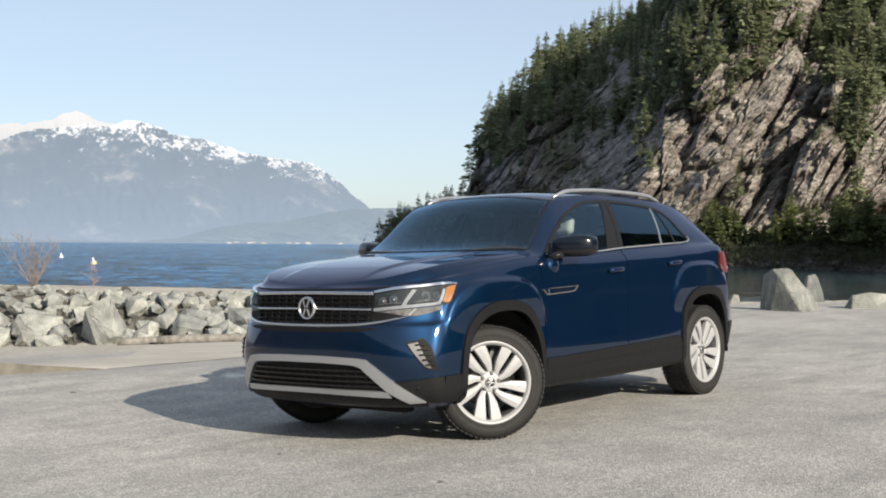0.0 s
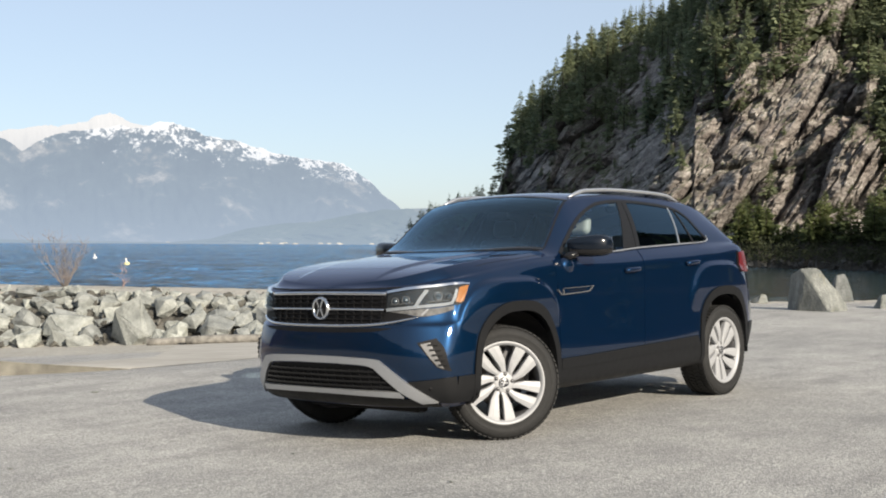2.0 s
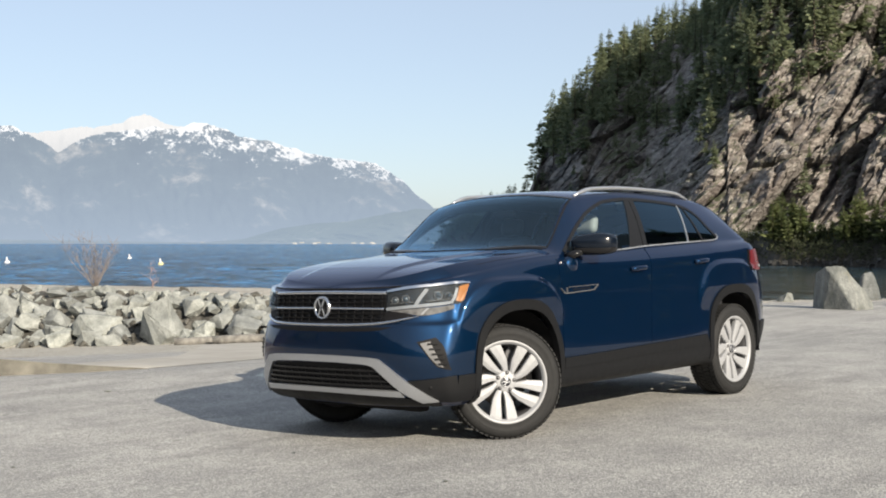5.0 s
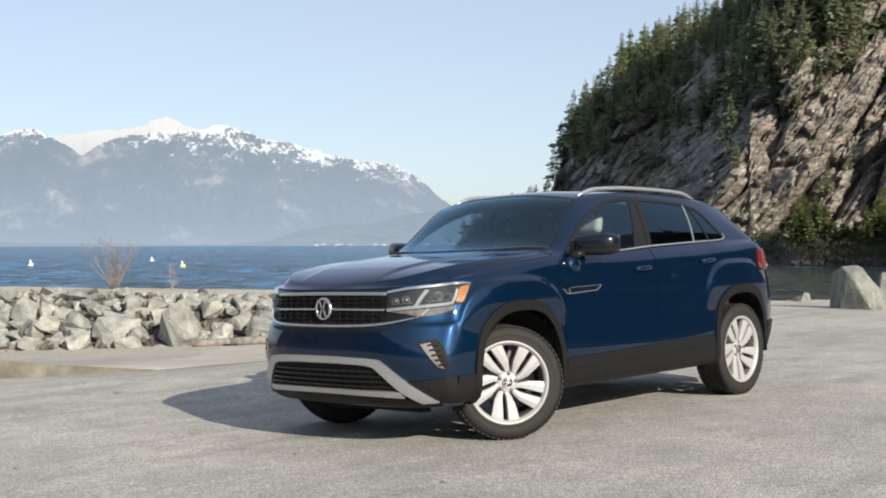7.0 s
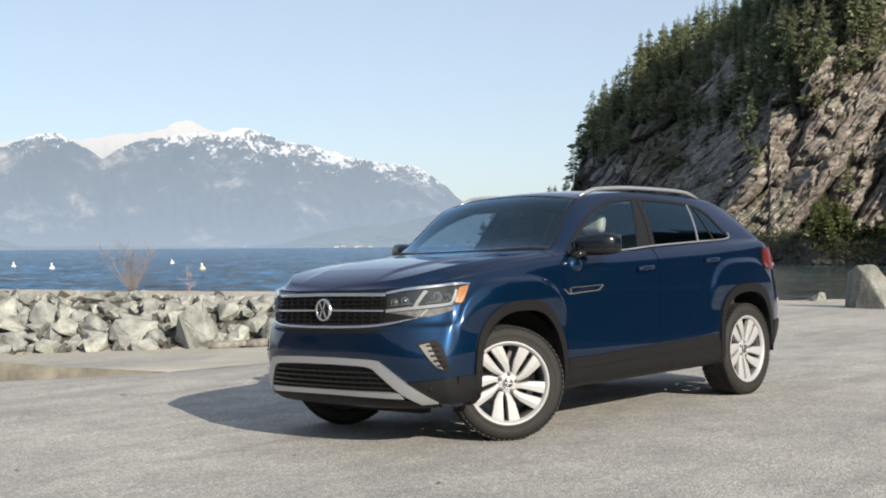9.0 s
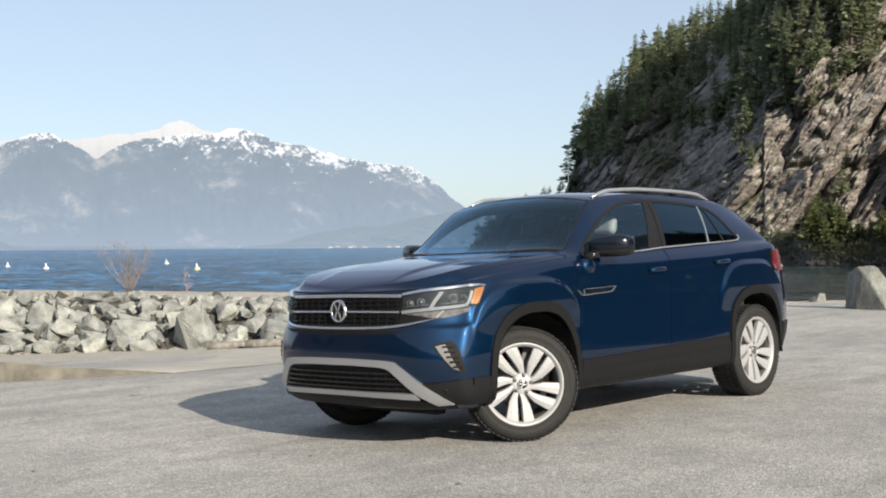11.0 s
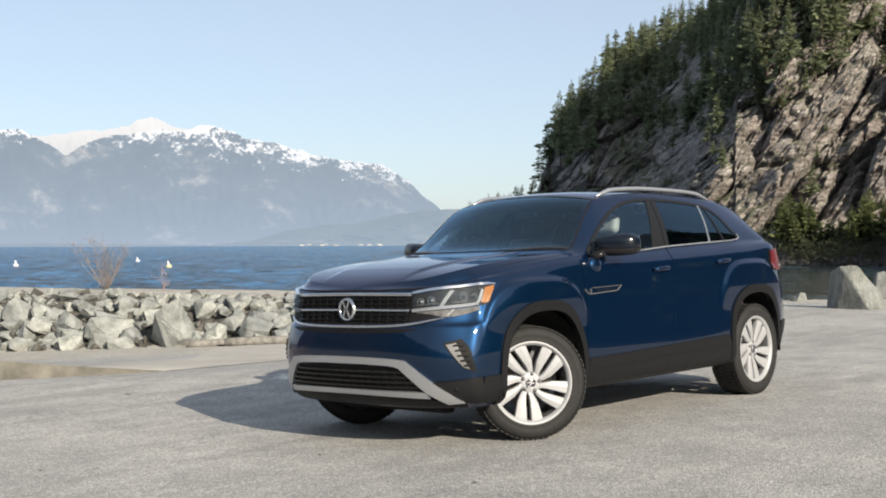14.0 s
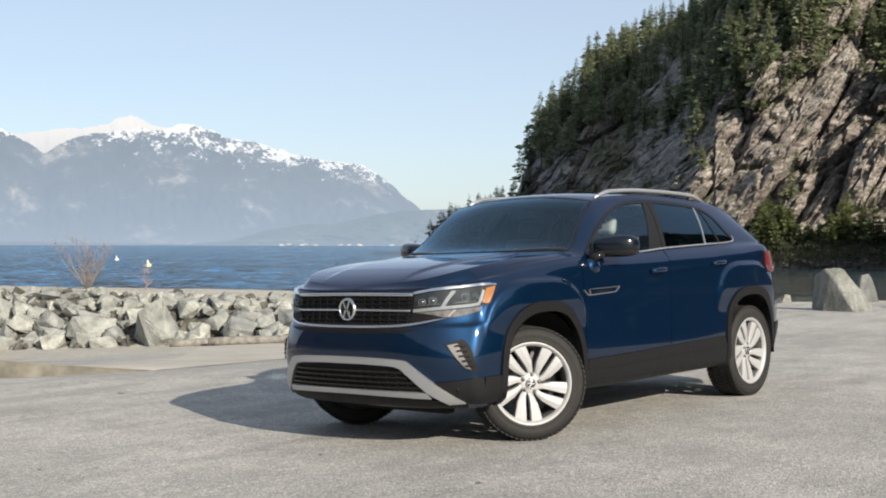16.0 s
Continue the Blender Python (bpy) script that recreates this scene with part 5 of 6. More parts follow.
# the open sound and the sheltered cove meet behind the jetty's end
flat_sheet("water_outer", [(-34.5, -23.2), (-67, -55), (-3900, -2800), (-4500, -4500), (2500, -4500), (2500, -60), (17.8, -31.5), (-2.4, -21)][::-1], SEA_Z - 0.55, SEA, "deep water under the waves")


def make_sea():
    """The open sound: real waves near the shore that flatten out with distance."""
    eye, ahead, right = Vector((8.17, 5.84)), Vector((-0.7769, -0.6297)), Vector((-0.6297, 0.7769))
    aa = np.linspace(-0.66, 0.0, 420)
    dd = list(np.geomspace(44, 4400, 330))
    verts = []
    for a in aa:
        w = ahead + right * a
        for d in dd:
            x, y = eye.x + w.x * d, eye.y + w.y * d
            p, q = x * 0.42 + y * 0.91, x * 0.91 - y * 0.42
            k = 1.0 / (1 + (d / 420.0) ** 2)
            z = 0.26 * noise.noise(Vector((p / 4.5, q / 12, 0))) + 0.18 * noise.noise(Vector((p / 8, q / 5, 5))) + 0.15 * noise.noise(Vector((p / 19, q / 30, 9)))
            z = abs(z) * 1.4 - 0.1
            verts.append((x, y, SEA_Z + z * (0.25 + k)))
    n = len(dd)
    faces = [(i * n + j, i * n + j + 1, (i + 1) * n + j + 1, (i + 1) * n + j) for i in range(len(aa) - 1) for j in range(n - 1)]
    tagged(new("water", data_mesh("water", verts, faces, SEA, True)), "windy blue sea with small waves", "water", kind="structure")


make_sea()
flat_sheet("water_cove", [(-15.8, -16.9), (-67, -55), (-3900, -2800), (-4500, 2500), (-60, 2500), (-16.9, 4), (-13.7, -6.5)], SEA_Z + 0.004, COVE, "calm dark green cove water")


def make_apron():
    """The concrete ramp edge: a low wall that rises out of the asphalt and a strip along the stones' foot."""
    rows = []
    for k in range(113):
        t = k / 112
        tt = max(0, (t - 0.5) * 2)
        x = 6.45 - 7.30 * min(1, t * 2) - 11.41 * tt
        y = -7.19 + 0.40 * min(1, t * 2) - 14.07 * tt
        front = Vector((x, y))
        q, w = wall_coords(x, y)
        back = front + WALL_OUT * -1 * max(0.6, abs(w) + 0.3) if w < 0 else front - WALL_OUT * 0.6
        row = []
        for s in np.linspace(0, 1, 22):
            p = front.lerp(back, s)
            rise = 0.10 * max(0, p.x + 0.85) if p.x < 2.75 else 0.36
            rise *= 1 - smooth01(0.0, 0.9, s)
            row.append((p.x, p.y, ramp_z(p.x, p.y) + (0.006 if t <= 0.5 else 0.010) + rise))
        rows.append([(row[0][0], row[0][1], ramp_z(row[0][0], row[0][1]) - 0.15)] + row)
    n = len(rows[0])
    verts = [v for r in rows for v in r]
    faces = [(i * n + j, (i + 1) * n + j, (i + 1) * n + j + 1, i * n + j + 1) for i in range(len(rows) - 1) for j in range(n - 1)]
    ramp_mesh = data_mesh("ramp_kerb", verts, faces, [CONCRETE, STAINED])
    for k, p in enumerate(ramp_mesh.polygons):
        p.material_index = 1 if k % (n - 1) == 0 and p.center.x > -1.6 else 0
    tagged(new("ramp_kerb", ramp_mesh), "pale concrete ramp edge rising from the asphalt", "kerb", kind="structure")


make_apron()


# ---------------------------------------------------------------- stones
def stone_mesh(name, seed, mat, squash=(1, 1, 1), pts=13, cut=0.03, fine=2):
    rnd = random.Random(seed)
    bm = bmesh.new()
    for _ in range(pts):
        v = Vector((rnd.gauss(0, 1), rnd.gauss(0, 1), rnd.gauss(0, 1))).normalized()
        m = max(abs(v.x), abs(v.y), abs(v.z))
        v = v.lerp(v / m, 0.55) * rnd.uniform(0.78, 1.0)
        bm.verts.new((v.x * squash[0] * 0.5, v.y * squash[1] * 0.5, v.z * squash[2] * 0.5))
    hull = bmesh.ops.convex_hull(bm, input=bm.verts)
    bmesh.ops.delete(bm, geom=[v for v in bm.verts if not v.link_faces], context="VERTS")
    bmesh.ops.dissolve_limit(bm, angle_limit=0.14, verts=bm.verts, edges=bm.edges)
    bmesh.ops.bevel(bm, geom=list(bm.edges), offset=cut * 0.5, segments=1, affect="EDGES")
    bmesh.ops.triangulate(bm, faces=bm.faces)
    if fine:
        bmesh.ops.subdivide_edges(bm, edges=bm.edges, cuts=fine, use_grid_fill=True)
    for v in bm.verts:
        k = noise.noise(v.co * 3.1 + Vector((seed, 0, 0))) * 0.05 + noise.noise(v.co * 8 + Vector((seed, 7, 0))) * 0.03 + noise.noise(v.co * 19 + Vector((seed, 7, 3))) * 0.012
        v.co += v.co.normalized() * k
    me = bpy.data.meshes.new(name)
    bm.to_mesh(me)
    bm.free()
    me.materials.append(mat)
    return me


ROCKS = [stone_mesh("jetty_stone", k, ROCK, ((1.3, 0.95, 0.85), (1, 1.05, 0.9), (1.15, 0.8, 1.0), (1.4, 0.9, 0.65))[k % 4]) for k in range(16)]
RUBBLE = [stone_mesh("rubble", 60 + k, SHADE_WET_ROCK, (1.2, 1.0, 0.8), 10, 0.03, 0) for k in range(6)]


def put_stone(name, me, at, size, turn, label, category, group=""):
    ob = new(name, me)
    ob.matrix_world = Matrix.LocRotScale(at, Euler(turn), size if hasattr(size, "__len__") else (size, size, size))
    return tagged(ob, label, category, group)


def jetty_wall():
    rnd = random.Random(11)
    n = 0
    for row, (w0, rise, lo, hi) in enumerate(((0.05, 0.12, 0.45, 1.0), (0.5, 0.3, 0.6, 1.4), (0.95, 0.5, 0.5, 1.3), (1.4, 0.8, 0.5, 1.25), (1.85, 1.1, 0.45, 0.95), (2.25, 1.2, 0.35, 0.8), (2.65, 1.4, 0.25, 0.55))):
        q = -12.5
        while q < 14:
            size = rnd.uniform(lo, hi)
            if row in (0, 1) and rnd.random() < 0.2:
                size *= 0.6
            q += size * 0.52
            w = w0 + rnd.uniform(-0.2, 0.2)
            p = WALL_AT + WALL_ALONG * q - WALL_OUT * w
            near_big = abs(q + 0.15) < 0.95 and row in (0, 1, 2)
            if not near_big:
                z = ground_z(p.x, p.y) + size * 0.17 + rnd.uniform(-0.06, 0.06) - (0.12 if row == 6 else 0.06 if row > 3 else 0)
                put_stone("jetty_stone", ROCKS[rnd.randrange(len(ROCKS))], (p.x, p.y, z), size, (rnd.uniform(-0.5, 0.5), rnd.uniform(-0.5, 0.5), rnd.uniform(0, 6.3)), "broken grey quarry stone in the jetty slope", "stone", "jetty stones")
                n += 1
            q += size * 0.40
    p = WALL_AT - WALL_OUT * 0.6 - WALL_ALONG * 0.15
    put_stone("jetty_stone", stone_mesh("large_stone", 41, ROCK, (1.5, 1.0, 1.25), 18), (p.x, p.y, -1.36), (2.05, 1.5, 1.4), (0.45, -0.35, 1.05), "large pale angular stone leaning in the jetty slope", "stone", "jetty stones")
    # rubble between the stones, its dark colour standing in for the gaps' shade
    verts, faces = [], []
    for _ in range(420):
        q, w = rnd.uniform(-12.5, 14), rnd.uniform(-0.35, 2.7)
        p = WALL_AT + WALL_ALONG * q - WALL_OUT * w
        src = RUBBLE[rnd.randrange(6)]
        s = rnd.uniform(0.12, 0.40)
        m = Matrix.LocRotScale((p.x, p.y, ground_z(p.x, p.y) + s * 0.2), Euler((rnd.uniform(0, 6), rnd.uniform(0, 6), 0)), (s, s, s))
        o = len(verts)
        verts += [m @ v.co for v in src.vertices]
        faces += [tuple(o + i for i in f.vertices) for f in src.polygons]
    tagged(new("jetty_rubble", data_mesh("jetty_rubble", verts, faces, SHADE_WET_ROCK)), "small broken stones between the jetty stones", "rubble", kind="stuff")


jetty_wall()


def boulders():
    def shaped(name, pts, mat, seed):
        bm = bmesh.new()
        for p in pts:
            bm.verts.new(p)
        bmesh.ops.convex_hull(bm, input=bm.verts)
        bmesh.ops.delete(bm, geom=[v for v in bm.verts if not v.link_faces], context="VERTS")
        bmesh.ops.bevel(bm, geom=list(bm.edges), offset=0.02, segments=1, affect="EDGES")
        bmesh.ops.triangulate(bm, faces=bm.faces)
        bmesh.ops.subdivide_edges(bm, edges=bm.edges, cuts=2, use_grid_fill=True)
        for v in bm.verts:
            v.co += v.co.normalized() * (noise.noise(v.co * 2.5 + Vector((seed, 0, 0))) * 0.04 + noise.noise(v.co * 9) * 0.02)
        me = bpy.data.meshes.new(name)
        bm.to_mesh(me)
        bm.free()
        me.materials.append(mat)
        return me

    side, deep = Vector((-0.70, 0.72, 0)), Vector((-0.72, -0.70, 0))

    def at(a, d, z):
        p = side * a + deep * d
        return (p.x, p.y, z)

    big = [at(0.0, 0.35, -0.1), at(0.68, -0.55, -0.1), at(1.25, 0.0, -0.1), at(1.22, 0.1, 0.22), at(0.86, 0.0, 0.52), at(0.55, 0.15, 0.86), at(0.42, 0.20, 0.93), at(0.06, 0.30, 0.94), at(0.16, 0.12, 0.80), at(0.66, -0.42, 0.12), at(0.0, 1.1, -0.1), at(1.0, 0.9, -0.1), at(0.03, 0.9, 0.8), at(0.7, 0.7, 0.5)]
    put_stone("boulder", shaped("boulder", big, BOULDER, 3), (-13.94, -3.91, 0.0), (0.75, 0.75, 0.96), (0, 0, 0), "large pale grey boulder with a slanting top on the lot's edge", "boulder", "boulders at the lot's edge")
    slim = [at(0, 0, -0.1), at(0.62, 0, -0.1), at(0.6, 0.3, -0.1), at(0.0, 0.35, -0.1), at(0.55, 0.05, 0.25), at(0.08, 0.0, 0.78), at(0.30, 0.02, 0.80), at(0.12, 0.25, 0.74), at(0.40, 0.15, 0.55)]
    put_stone("boulder", shaped("boulder", slim, BOULDER, 5), (-17.40, -4.75, ground_z(-17.40, -4.75) - 0.2), (0.92, 0.92, 1), (0, 0, 0), "tall narrow brownish boulder at the lot's edge", "boulder", "boulders at the lot's edge")
    low = [at(0, 0, -0.1), at(1.5, 0.1, -0.1), at(1.5, 0.5, -0.1), at(0, 0.5, -0.1), at(0.05, 0.1, 0.28), at(0.4, 0.1, 0.33), at(0.7, 0.15, 0.24), at(1.4, 0.2, 0.27), at(1.45, 0.4, 0.2), at(0.2, 0.5, 0.25)]
    put_stone("boulder", shaped("boulder", low, BOULDER, 7), (-15.40, -2.95, ground_z(-15.40, -2.95)), (1, 1, 1), (0, 0, 0), "low flat pale boulder lying at the lot's edge", "boulder", "boulders at the lot's edge")
    rnd = random.Random(5)
    for px, py, s in ((-16.37, -5.93, 0.38), (-15.72, -6.87, 0.30), (-15.03, -7.39, 0.7), (-17.38, -5.41, 0.3), (-16.03, -6.77, 0.22)):
        put_stone("edge_stone", ROCKS[rnd.randrange(8)], (px, py, ground_z(px, py) + s * 0.15), s, (rnd.uniform(-0.4, 0.4), 0, rnd.uniform(0, 6)), "small pale stone at the lot's edge", "stone", "edge stones")


boulders()

# ---------------------------------------------------------------- plants
def conifer(seed, tall=1.0, wide=0.22, whorls=26, fans=7, droop=0.35, bare=0.12, ragged=0.35):
    """A conifer one unit tall: a tapered trunk and whorls of ragged boughs. Returns trunk and crown meshes' data."""
    rnd = random.Random(seed)
    tv, tf = [], []
    lean = (rnd.uniform(-0.03, 0.03), rnd.uniform(-0.03, 0.03))
    for k in range(5):
        t = k / 4
        r = 0.014 * (1 - t) + 0.0015
        for s in range(6):
            a = s * math.pi / 3
            tv.append((lean[0] * t + r * math.cos(a), lean[1] * t + r * math.sin(a), t * 0.99 - 0.03))
    for k in range(4):
        for s in range(6):
            tf.append((k * 6 + s, k * 6 + (s + 1) % 6, (k + 1) * 6 + (s + 1) % 6, (k + 1) * 6 + s))
    v, f = [], []
    for k in range(whorls * fans):
        t = bare + (1 - bare) * (k / (whorls * fans)) ** 0.9
        if rnd.random() < 0.1:
            continue
        shape = (1 - t) ** 0.8 * min(1, (t - bare) * 5 + 0.5)
        clump = 0.75 + 0.45 * math.sin(t * 31 + seed) * math.sin(t * 13 + seed * 2)
        l = wide * shape * rnd.uniform(1 - ragged, 1.1) * clump + 0.016
        a = rnd.uniform(0, 2 * math.pi)
        d = Vector((math.cos(a), math.sin(a), 0))
        n = Vector((-d.y, d.x, 0))
        c0 = Vector((lean[0] * t, lean[1] * t, t))
        sag = droop * rnd.uniform(0.3, 1.3)
        for u0, u1 in ((0.0, 0.62), (0.42, 1.05)):
            p0 = c0 + d * (l * u0) + Vector((0, 0, -sag * l * u0**1.5))
            p1 = c0 + d * (l * u1) + Vector((0, 0, -sag * l * u1**1.5 + 0.10 * l * u1))
            w = l * rnd.uniform(0.10, 0.24)
            mid = p0.lerp(p1, 0.55)
            th = rnd.uniform(-1.25, 1.25)
            e = (n * math.cos(th) + Vector((0, 0, math.sin(th)))) * w
            o = len(v)
            v += [p0, mid + e + Vector((0, 0, -0.15 * w)), p1, mid - e + Vector((0, 0, -0.15 * w))]
            f += [(o, o + 1, o + 2), (o, o + 2, o + 3)]
    return (tv, tf), (v, f)


FIRS = []
for k in range(7):
    (tv, tf), (cv, cf) = conifer(100 + k, wide=(0.20, 0.25, 0.17, 0.30, 0.23, 0.16, 0.27)[k], whorls=(26, 24, 28, 22, 26, 24, 20)[k], fans=10, droop=(0.45, 0.3, 0.5, 0.2, 0.4, 0.5, 0.25)[k], bare=(0.1, 0.16, 0.08, 0.22, 0.12, 0.05, 0.3)[k])
    FIRS.append((data_mesh("trunk", tv, tf, BARK, True), data_mesh("crown", cv, cf, FIR), cv, cf))
PINES = []
for k in range(4):
    (tv, tf), (cv, cf) = conifer(200 + k, wide=(0.34, 0.40, 0.30, 0.44)[k], whorls=32, fans=10, droop=0.05, bare=0.03, ragged=0.3)
    PINES.append((data_mesh("trunk", tv, tf, BARK, True), data_mesh("crown", cv, cf, PINE)))


def plant(name, kinds, k, at, tall, turn, fat, label, category, group):
    ob = new(name)
    ob.matrix_world = Matrix.LocRotScale(at, Euler((0, 0, turn)), (tall * fat, tall * fat, tall))
    tagged(ob, label, category, group)
    for nm, me in (("trunk", kinds[k][0]), ("crown", kinds[k][1])):
        p = new(nm, me)
        p.parent = ob
    return ob


# ---------------------------------------------------------------- headland
REF, REF_F, REF_R, DEEP = Vector((8.17, 5.84)), Vector((-0.7769, -0.6297)), Vector((-0.6297, 0.7769)), 1.11


def sector(x, y):
    """Where a place lies across the view from the lot: -0.4 far to the left, 0.4 far to the right; and its distance."""
    d = Vector((x, y)) - REF
    return d.dot(REF_R) / d.dot(REF_F) * DEEP, d.length


def at_sector(a, dist):
    d = (REF_F * DEEP + REF_R * a) * (dist / math.hypot(1, a))
    return REF.x + d.x, REF.y + d.y


SECT = [-0.10, -0.072, -0.06, -0.045, -0.02, 0.012, 0.022, 0.036, 0.06, 0.09, 0.12, 0.145, 0.175, 0.24, 0.40, 0.55, 0.75]
BASE_D = [470, 440, 430, 415, 400, 365, 355, 347, 325, 305, 283, 262, 254, 252, 264, 380, 620]
HIGH = [0, 0.5, 5.7, 10, 13.5, 15.5, 22, 38, 51.5, 66, 70, 70, 75, 86, 104, 60, 10]


def headland_point(a, t, rough=True):
    """A point of the headland: a from left to right, t from the foot to the crest and on over the top."""
    d1, h = float(mono(SECT, BASE_D, a)), float(mono(SECT, HIGH, a))
    # the spur's nose leans over to the right as it climbs
    ap = a - 0.11 * (min(t, 1.0) - 0.1) * smooth01(0.06, 0.13, a) * (1 - smooth01(0.40, 0.5, a))
    d0 = float(mono(SECT, BASE_D, ap))
    h *= d0 / d1
    lean = 0.80 + 0.75 * (1 - smooth01(0.08, 0.17, ap))
    if t <= 1:
        back = h * lean * (0.35 * t + 0.65 * t**1.9)
        z = h * t
    else:
        back = h * lean + (t - 1) * 160
        z = h + (t - 1) * 20 * min(1, h / 40)
    x, y = at_sector(a, d0 + back)
    z = SEA_Z + 0.2 + z + (4.5 if a > 0.2 else 2.0 * smooth01(0, 0.2, a))
    if rough:
        s = a * d0
        p, q = s * 0.72 - z * 0.69, s * 0.69 + z * 0.72
        cell = Vector((p / 9.0, q / 30.0, 3.1))
        dist, pts = noise.voronoi(cell)
        own = noise.cell_vector(pts[0] * 7.3)
        slab = (own.x - 0.5) * 8.0 + (own.y - 0.5) * 1.5 * (p / 9.0 - pts[0].x) * 9
        crack = -4.0 * max(0, 1 - (dist[1] - dist[0]) / 0.13)
        cell2 = Vector((p / 2.6 + 5, q / 9.0, 1.7))
        dist2, pts2 = noise.voronoi(cell2)
        own2 = noise.cell_vector(pts2[0] * 5.1)
        cell3 = Vector((p / 1.15 + 2, q / 3.4, 4.9))
        dist3, pts3 = noise.voronoi(cell3)
        slab3 = (noise.cell_vector(pts3[0] * 9.7).x - 0.5) * 1.7
        slab2 = (own2.x - 0.5) * 2.6 - 0.9 * max(0, 1 - (dist2[1] - dist2[0]) / 0.2)
        big = noise.noise(Vector((s / 40, z / 30, 0))) * 9 + noise.noise(Vector((s / 15, z / 14, 4))) * 3
        k = smooth01(0, 0.06, t) * (1 - 0.6 * smooth01(0.9, 1.1, t))
        off = (slab + crack + slab2 + slab3 + big) * k
        dx, dy = at_sector(a, 1.0)
        dirx, diry = dx - REF.x, dy - REF.y
        x -= dirx * off
        y -= diry * off
        z += off * 0.25
    return x, y, z


def make_headland():
    # the columns run along the dip of the slabs
    aa = np.concatenate([np.linspace(-0.44, -0.26, 50), np.linspace(-0.258, 0.42, 500), np.linspace(0.43, 0.75, 45)])
    tt = np.concatenate([np.linspace(0, 1, 165), np.linspace(1.02, 1.6, 25)])
    dip = [0.30 * min(1.0, t) for t in tt]
    verts = [headland_point(min(0.75, max(-0.071, a + d)), t) for a in aa for t, d in zip(tt, dip)]
    n = len(tt)
    faces = [(i * n + j, (i + 1) * n + j, (i + 1) * n + j + 1, i * n + j + 1) for i in range(len(aa) - 1) for j in range(n - 1) if aa[i + 1] + dip[j + 1] > -0.071 and aa[i] + dip[j] < 0.75]
    ob = new("headland", data_mesh("headland", verts, faces, CLIFF))
    tagged(ob, "steep headland of bare slabbed rock above the cove", "cliff", kind="structure")


make_headland()

# lower edge of the closed wood, by sector: height over the sea
WOOD_A = [-0.10, 0.0, 0.03, 0.09, 0.14, 0.18, 0.24, 0.32, 0.345, 0.362, 0.75]
WOOD_Z = [2, 5, 29, 38, 36, 35, 41, 50, 45, 17, 18]


def make_woods():
    rnd = random.Random(21)
    near, rest = [], []
    for _ in range(5200):
        a = rnd.uniform(-0.062, 0.62)
        t = rnd.uniform(0.02, 1.3) ** 0.85
        x, y, z = headland_point(a, t)
        h = z - SEA_Z
        line = float(np.interp(a, WOOD_A, WOOD_Z)) + rnd.gauss(0, 4)
        chance = 1.0 if h > line else (0.26 if a < 0.15 else 0.14)
        if t > 1.12:
            chance = 0.5
        if rnd.random() > chance:
            continue
        open_rock = h <= line
        d = sector(x, y)[1]
        tall = rnd.uniform(8.5, 19) * (0.45 if open_rock else 1.0) * (0.65 if a < 0.02 else 1.0)
        if rnd.random() < 0.25:
            tall *= 0.6
        (near if len(near) < 290 and t < 1.05 and 0.0 < a < 0.42 and rnd.random() < 0.5 else rest).append((x, y, z - 0.8, tall, rnd.randrange(7), rnd.uniform(0, 6.3), rnd.uniform(0.95, 1.6)))
    for x, y, z, tall, k, turn, fat in near:
        plant("conifer", FIRS, k, (x, y, z), tall, turn, fat, "tall dark green conifer rooted on the rocky headland", "tree", "headland conifers")
    verts, faces = [], []
    for x, y, z, tall, k, turn, fat in rest[:1250]:
        cv, cf = FIRS[k][2], FIRS[k][3]
        c, s = math.cos(turn), math.sin(turn)
        o = len(verts)
        verts += [(x + (c * p[0] - s * p[1]) * tall * fat, y + (s * p[0] + c * p[1]) * tall * fat, z + p[2] * tall) for p in cv]
        faces += [tuple(o + i for i in q) for q in cf]
    tagged(new("far_woods", data_mesh("far_woods", verts, faces, FIR)), "dense dark conifer wood on the headland", "woods", kind="stuff")


make_woods()


